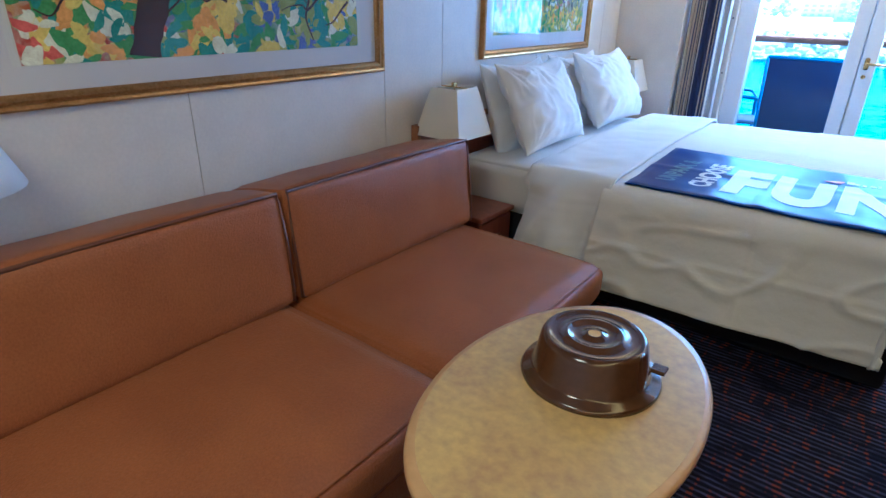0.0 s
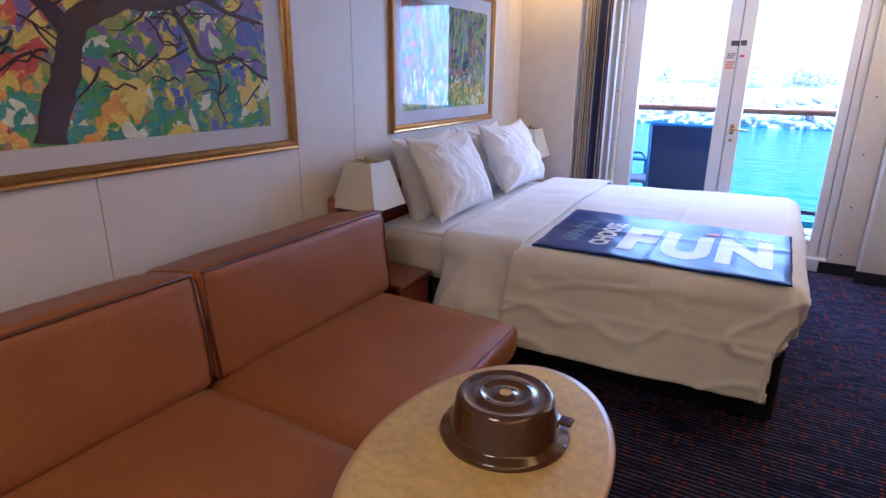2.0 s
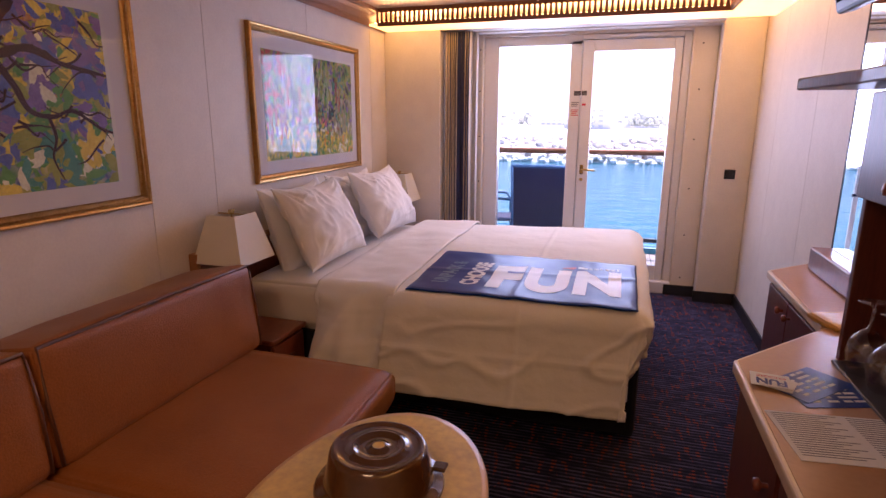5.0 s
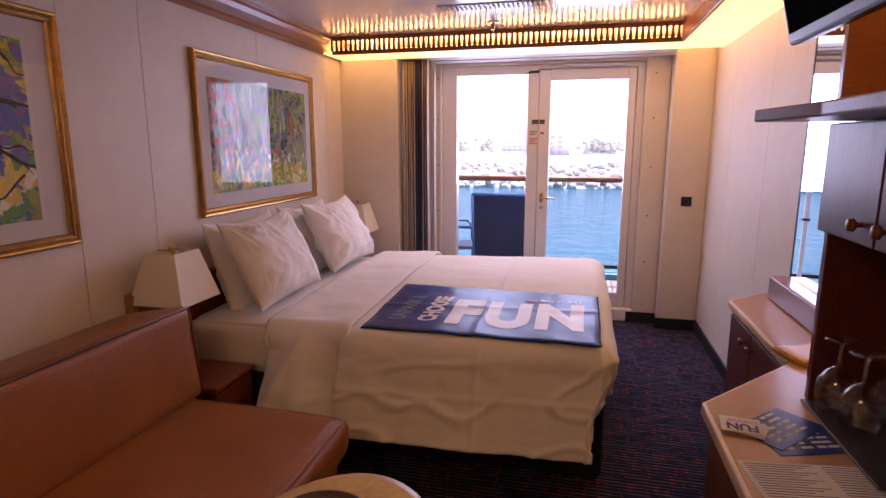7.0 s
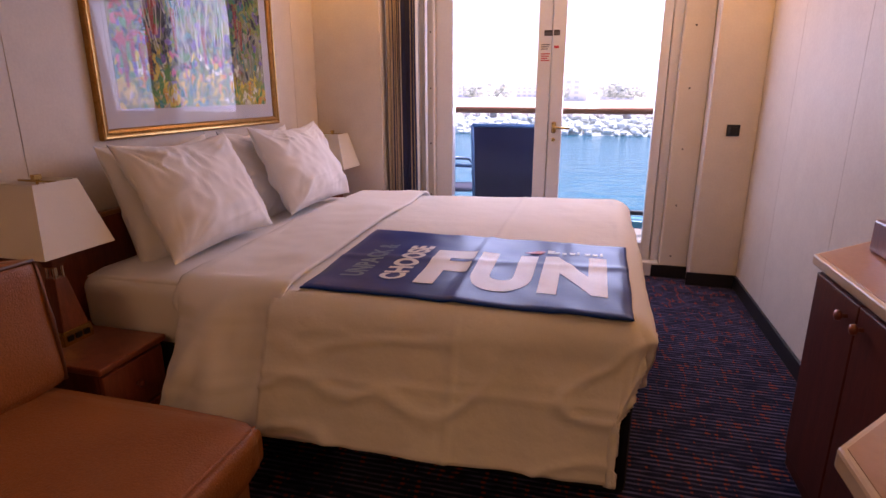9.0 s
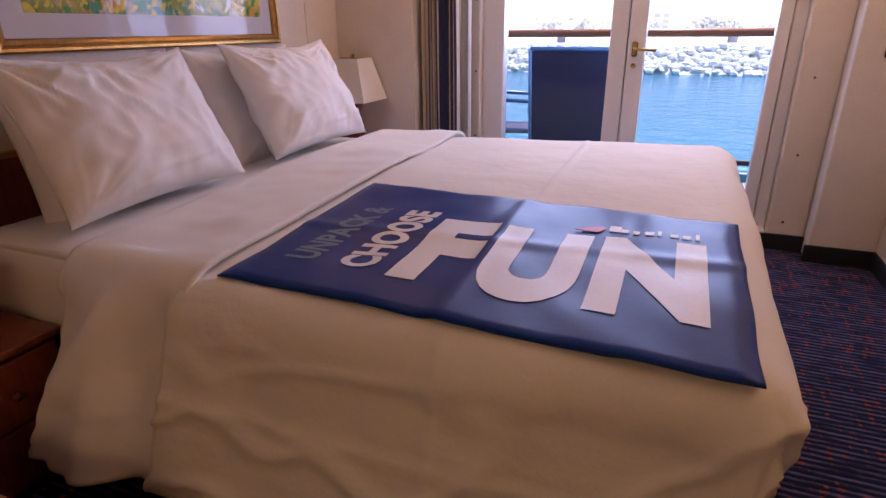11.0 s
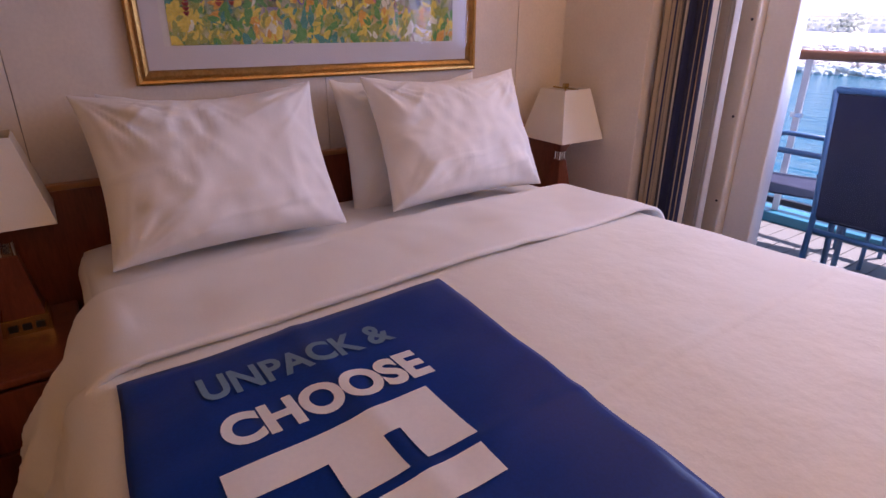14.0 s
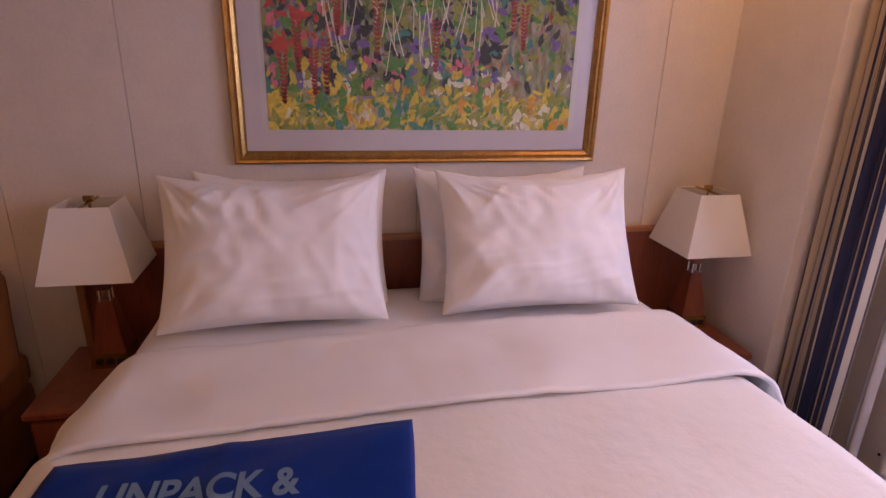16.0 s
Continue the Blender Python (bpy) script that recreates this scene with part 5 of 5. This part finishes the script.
def leaflet(x, y, turn, w, h, k, material, label):
    t = thing("leaflet", (x, y, ZT), label, "leaflet", "leaflets on the desk")
    m = pose(x, y, ZT + 0.0004 + k * 0.0016, 0, 0, turn)
    b = box(-w / 2, -h / 2, 0, w / 2, h / 2, 0.0012)
    bmesh.ops.transform(b, matrix=m, verts=b.verts)
    part("sheet", b, material, t)
    return t, m


for k, (dx, dy, tn) in enumerate(((0.0, -0.035, 18), (-0.04, 0.012, 45))):
    t, m = leaflet(0.66 + dx, 1.62 + dy, tn, 0.20, 0.12, k, M["blue"], "dark blue printed leaflet fanned out on the desk")
    for i in range(5):
        for j in range(4):
            xa = -0.07 + j * 0.034 + 0.004 * ((i * 3 + j) % 3)
            b = box(xa, 0.044 - i * 0.02, 0.0013, xa + 0.02 + 0.006 * ((i + j) % 2), 0.053 - i * 0.02, 0.0016)
            bmesh.ops.transform(b, matrix=m, verts=b.verts)
            part("line", b, M["paper"], t)
t, m = leaflet(0.54, 1.608, -24, 0.09, 0.075, 3, M["paper"], "white card half under a small lettered card")
t, m = leaflet(0.53, 1.612, -8, 0.09, 0.08, 5, M["paper"], "small white card with red and blue lettering")
r3 = m.to_3x3()
words("CHOOSE", M["print_red"], t, "lettering", m @ Vector((0.036, 0.025, 0.0016)), r3 @ Vector((-1, 0, 0)), r3 @ Vector((0, -1, 0)), 0.066, 0.012, 0.02)
words("FUN", M["blue"], t, "lettering", m @ Vector((0.036, 0.006, 0.0016)), r3 @ Vector((-1, 0, 0)), r3 @ Vector((0, -1, 0)), 0.068, 0.036, 0.04)
t, m = leaflet(0.65, 1.375, 7, 0.31, 0.20, 0, M["paper"], "white sheet of small grey print")
for i in range(20):
    for xa, xb in ((-0.145, -0.01), (0.01, 0.145)):
        b = box(xa, 0.09 - i * 0.009, 0.0013, xb - 0.02 * ((i * 7) % 3), 0.0925 - i * 0.009, 0.0015)
        bmesh.ops.transform(b, matrix=m, verts=b.verts)
        part("line", b, M["ink"], t)
b = box(0.10, -0.098, 0.0013, 0.15, -0.075, 0.0016)
bmesh.ops.transform(b, matrix=m, verts=b.verts)
part("line", b, M["print_red"], t)
pb = softbox(-0.10, -0.06, 0.0, 0.10, 0.06, 0.014, 0.006, 0.005, 12, 0.012, 3)
bmesh.ops.transform(pb, matrix=pose(0.885, 2.17, ZT + 0.004, 4, 0, 25), verts=pb.verts)
tagged(link("pouch", pb, M["pouch"], True), "crumpled yellow pouch lying on the cabinet", "pouch")

# ---- balcony ----
BY, RY = 5.08, 6.45
structure(link("balcony_floor", box(-1.6, BY, -0.12, 1.1, RY + 0.1, -0.02), M["deck"]), "grey balcony deck", "balcony floor")
bf = bpy.data.objects["balcony_floor"]
for i in range(27):
    part("plank", box(-1.6 + i * 0.1 + 0.002, BY, -0.02, -1.5 + i * 0.1 - 0.002, RY - 0.1, -0.004, 0.002, 1), M["deck"], bf)
structure(link("balcony_edge", box(-1.6, RY - 0.1, -0.02, 1.1, RY + 0.1, 0.06, 0.01), M["teal_paint"]), "teal painted balcony edge", "kerb")
structure(link("balcony_ceiling", box(-1.9, BY, 2.35, 1.4, RY + 0.1, 2.5), M["white"]), "white balcony ceiling", "ceiling")
structure(link("balcony_wall", box(-3.0, 5.08, -3, WX - 0.1, 5.2, 5), M["white"]), "white ship side", "wall")
structure(link("balcony_wall_east", box(EX + 0.1, 5.08, -3, 3.0, 5.2, 5), M["white"]), "white ship side", "wall")
structure(link("balcony_partition_east", box(1.1, BY, -0.1, 1.14, RY + 0.05, 2.35, 0.004), M["white"]), "white balcony partition", "partition")
pt = structure(thing("balcony_partition", (-1.6, 5.8, 0), "white balcony partition with a blue slanting brace", "partition"))
part("panel", box(-1.62, 5.2, 0.1, -1.60, RY, 2.0, 0.003), M["white"], pt)
part("post", box(-1.63, BY, -0.02, -1.58, 5.2, 2.35, 0.004), M["frame_blue"], pt)
part("brace", tube([(-1.57, 5.15, 2.0), (-1.57, RY, 0.1)], 0.03, 10), M["frame_blue"], pt)
part("post", box(-1.63, RY, -0.02, -1.58, RY + 0.06, 2.35, 0.004), M["frame_blue"], pt)

rail = structure(thing("railing", (-0.2, RY, 0), "glass balcony railing with a wooden handrail", "railing"))
part("handrail", tube([(-1.58, RY, 1.055), (1.09, RY, 1.055)], 0.03, 16), M["rail_wood"], rail, "brown wooden handrail", True)
for x in (-1.45, -0.24, 1.0):
    part("post", box(x - 0.02, RY - 0.03, 0.06, x + 0.02, RY - 0.01, 1.03, 0.004), M["white"], rail)
    part("clip", box(x - 0.04, RY - 0.035, 0.68, x + 0.04, RY - 0.005, 0.71, 0.003), M["chrome"], rail)
for x in (-0.85, 0.38):
    part("clip", box(x - 0.035, RY - 0.02, 0.985, x + 0.035, RY + 0.02, 1.03, 0.004), M["chrome"], rail)
for xa, xb in ((-1.56, -0.26), (-0.22, 1.08)):
    part("pane", sheet_pane("y", RY, xa, 0.14, xb, 1.0, -1), M["rail_glass"], rail).visible_shadow = False
part("bottom_rail", box(-1.58, RY - 0.015, 0.1, 1.09, RY + 0.025, 0.14, 0.004), M["skirting"], rail)


def balcony_chair(x, y, turn, label):
    m = pose(x, y, -0.004, 0, 0, turn)
    t = thing("balcony_chair", (x, y, -0.004), label, "chair", "balcony chairs")

    def put(nm, bm, material, lab="", smooth=False):
        bmesh.ops.transform(bm, matrix=m, verts=bm.verts)
        return part(nm, bm, material, t, lab, smooth)
    for s in (-1, 1):
        put("leg", tube([(s * 0.25, -0.22, 0.0), (s * 0.25, -0.20, 0.40), (s * 0.25, -0.30, 0.985)], 0.014), M["frame_blue"], "", True)
        put("leg", tube([(s * 0.27, 0.27, 0.0), (s * 0.27, 0.25, 0.56), (s * 0.27, 0.20, 0.62), (s * 0.27, -0.12, 0.64), (s * 0.26, -0.22, 0.60)], 0.015), M["frame_blue"], "blue arm and front leg", True)
    put("crossbar", tube([(-0.25, -0.30, 0.985), (0.25, -0.30, 0.985)], 0.014), M["frame_blue"], "", True)
    put("crossbar", tube([(-0.25, -0.19, 0.34), (0.25, -0.19, 0.34)], 0.012), M["frame_blue"], "", True)
    put("seat", box(-0.24, -0.2, 0.395, 0.24, 0.26, 0.405, 0.003), M["mesh_blue"], "dark blue mesh seat")
    bk = box(-0.24, -0.006, 0.0, 0.24, 0.006, 0.57, 0.003)
    bmesh.ops.transform(bk, matrix=Matrix.Translation((0, -0.205, 0.41)) @ pose(0, 0, 0, 9.4, 0, 0), verts=bk.verts)
    put("backrest", bk, M["mesh_blue"], "dark blue mesh backrest")
    return t


balcony_chair(-0.55, 5.53, 0, "blue framed balcony chair with a dark mesh back")
balcony_chair(-1.15, 5.85, -75, "blue framed balcony chair turned along the balcony")
fs = thing("footstool", (-0.55, 6.1, 0), "low blue mesh footstool on the balcony", "footstool")
part("top", box(-0.76, 5.93, 0.33, -0.34, 6.25, 0.35, 0.006), M["mesh_blue"], fs)
for x in (-0.75, -0.35):
    for y in (5.95, 6.23):
        part("leg", tube([(x, y, -0.004), (x, y, 0.335)], 0.012), M["frame_blue"], fs)

# ---- sea, breakwater, far shore ----
SEA = -15.0
bm = bmesh.new()
vs = [bm.verts.new(p) for p in ((-3000, 6.8, SEA), (3000, 6.8, SEA), (3000, 2600, SEA), (-3000, 2600, SEA))]
bm.faces.new(vs)
structure(link("water", bm, M["sea"]), "calm turquoise harbour water", "sea")
rng = random.Random(11)
bm = bmesh.new()
g = []
for i in range(161):
    x = -800 + i * 10
    g.append([bm.verts.new((x, y + rng.uniform(-2, 2), z + rng.uniform(-0.4, 0.4))) for y, z in ((222, SEA - 1), (232, SEA + 4), (245, SEA + 9), (270, SEA + 10), (2500, SEA + 11))])
for a, b in zip(g, g[1:]):
    for j in range(4):
        bm.faces.new((a[j], b[j], b[j + 1], a[j + 1]))
structure(link("backdrop_shore", bm, M["land"]), "far shore behind the breakwater, haze in its pale colour", "shore")
verts, faces = [], []
ico = bmesh.new()
bmesh.ops.create_icosphere(ico, subdivisions=1, radius=1.0)
iv = [v.co.copy() for v in ico.verts]
fi = [[v.index for v in f.verts] for f in ico.faces]
ico.free()


def scatter(n, place, size, squash):
    verts, faces = [], []
    for _ in range(n):
        p, s = place(), size()
        o = len(verts)
        for v in iv:
            k = s * rng.uniform(0.7, 1.2)
            verts.append((p[0] + v.x * k, p[1] + v.y * k, p[2] + v.z * k * squash))
        faces += [[o + q for q in f] for f in fi]
    return verts, faces


def stuff(name, vf, material, label, category):
    me = bpy.data.meshes.new(name)
    me.from_pydata(vf[0], [], vf[1])
    me.materials.append(material)
    return tagged(new(name, me), label, category, kind="stuff")


def rock_place():
    u = rng.random()
    return (rng.uniform(-420, 420), 222 + 20 * u, SEA + 9 * u)


stuff("rocks", scatter(3800, rock_place, lambda: rng.uniform(0.7, 2.2), 0.7), M["rock"], "pale boulders of the breakwater", "rocks")


def clump_place():
    k = rng.choice(range(40))
    r2 = random.Random(k)
    return (-500 + k * 25 + r2.uniform(-9, 9) + rng.gauss(0, 3.5), 300 + r2.uniform(0, 70) + rng.gauss(0, 3), SEA + 13 + abs(rng.gauss(0, 3)))


# tree colour is lightened to grey-green to stand in for haze
stuff("far_trees", scatter(2200, clump_place, lambda: rng.uniform(0.6, 1.8), 0.8), M["leaf"], "trees on the far shore, paled to grey-green by haze in their colour", "trees")
for i in range(26):
    x = -620 + i * 46 + rng.uniform(-12, 12)
    w, d, h = rng.uniform(14, 34), rng.uniform(12, 24), rng.choice((7, 9, 12, 16, 30 if i % 6 == 2 else 10))
    y = rng.uniform(380, 560)
    z = SEA + 10
    b = thing("apartment_building", (x, y, z), "pale far building with rows of windows", "building", "far buildings")
    part("wall", box(x - w / 2, y, z, x + w / 2, y + d, z + h), M["building"], b)
    part("roof", box(x - w / 2 - 0.4, y - 0.4, z + h, x + w / 2 + 0.4, y + d, z + h + 0.8), M["rock"], b)
    for fl in range(int(h // 3.2)):
        for c in range(int(w // 5)):
            part("window", box(x - w / 2 + 1.6 + c * 5, y - 0.1, z + 1 + fl * 3.2, x - w / 2 + 4.2 + c * 5, y + 0.1, z + 2.6 + fl * 3.2), M["hazed_window"], b)
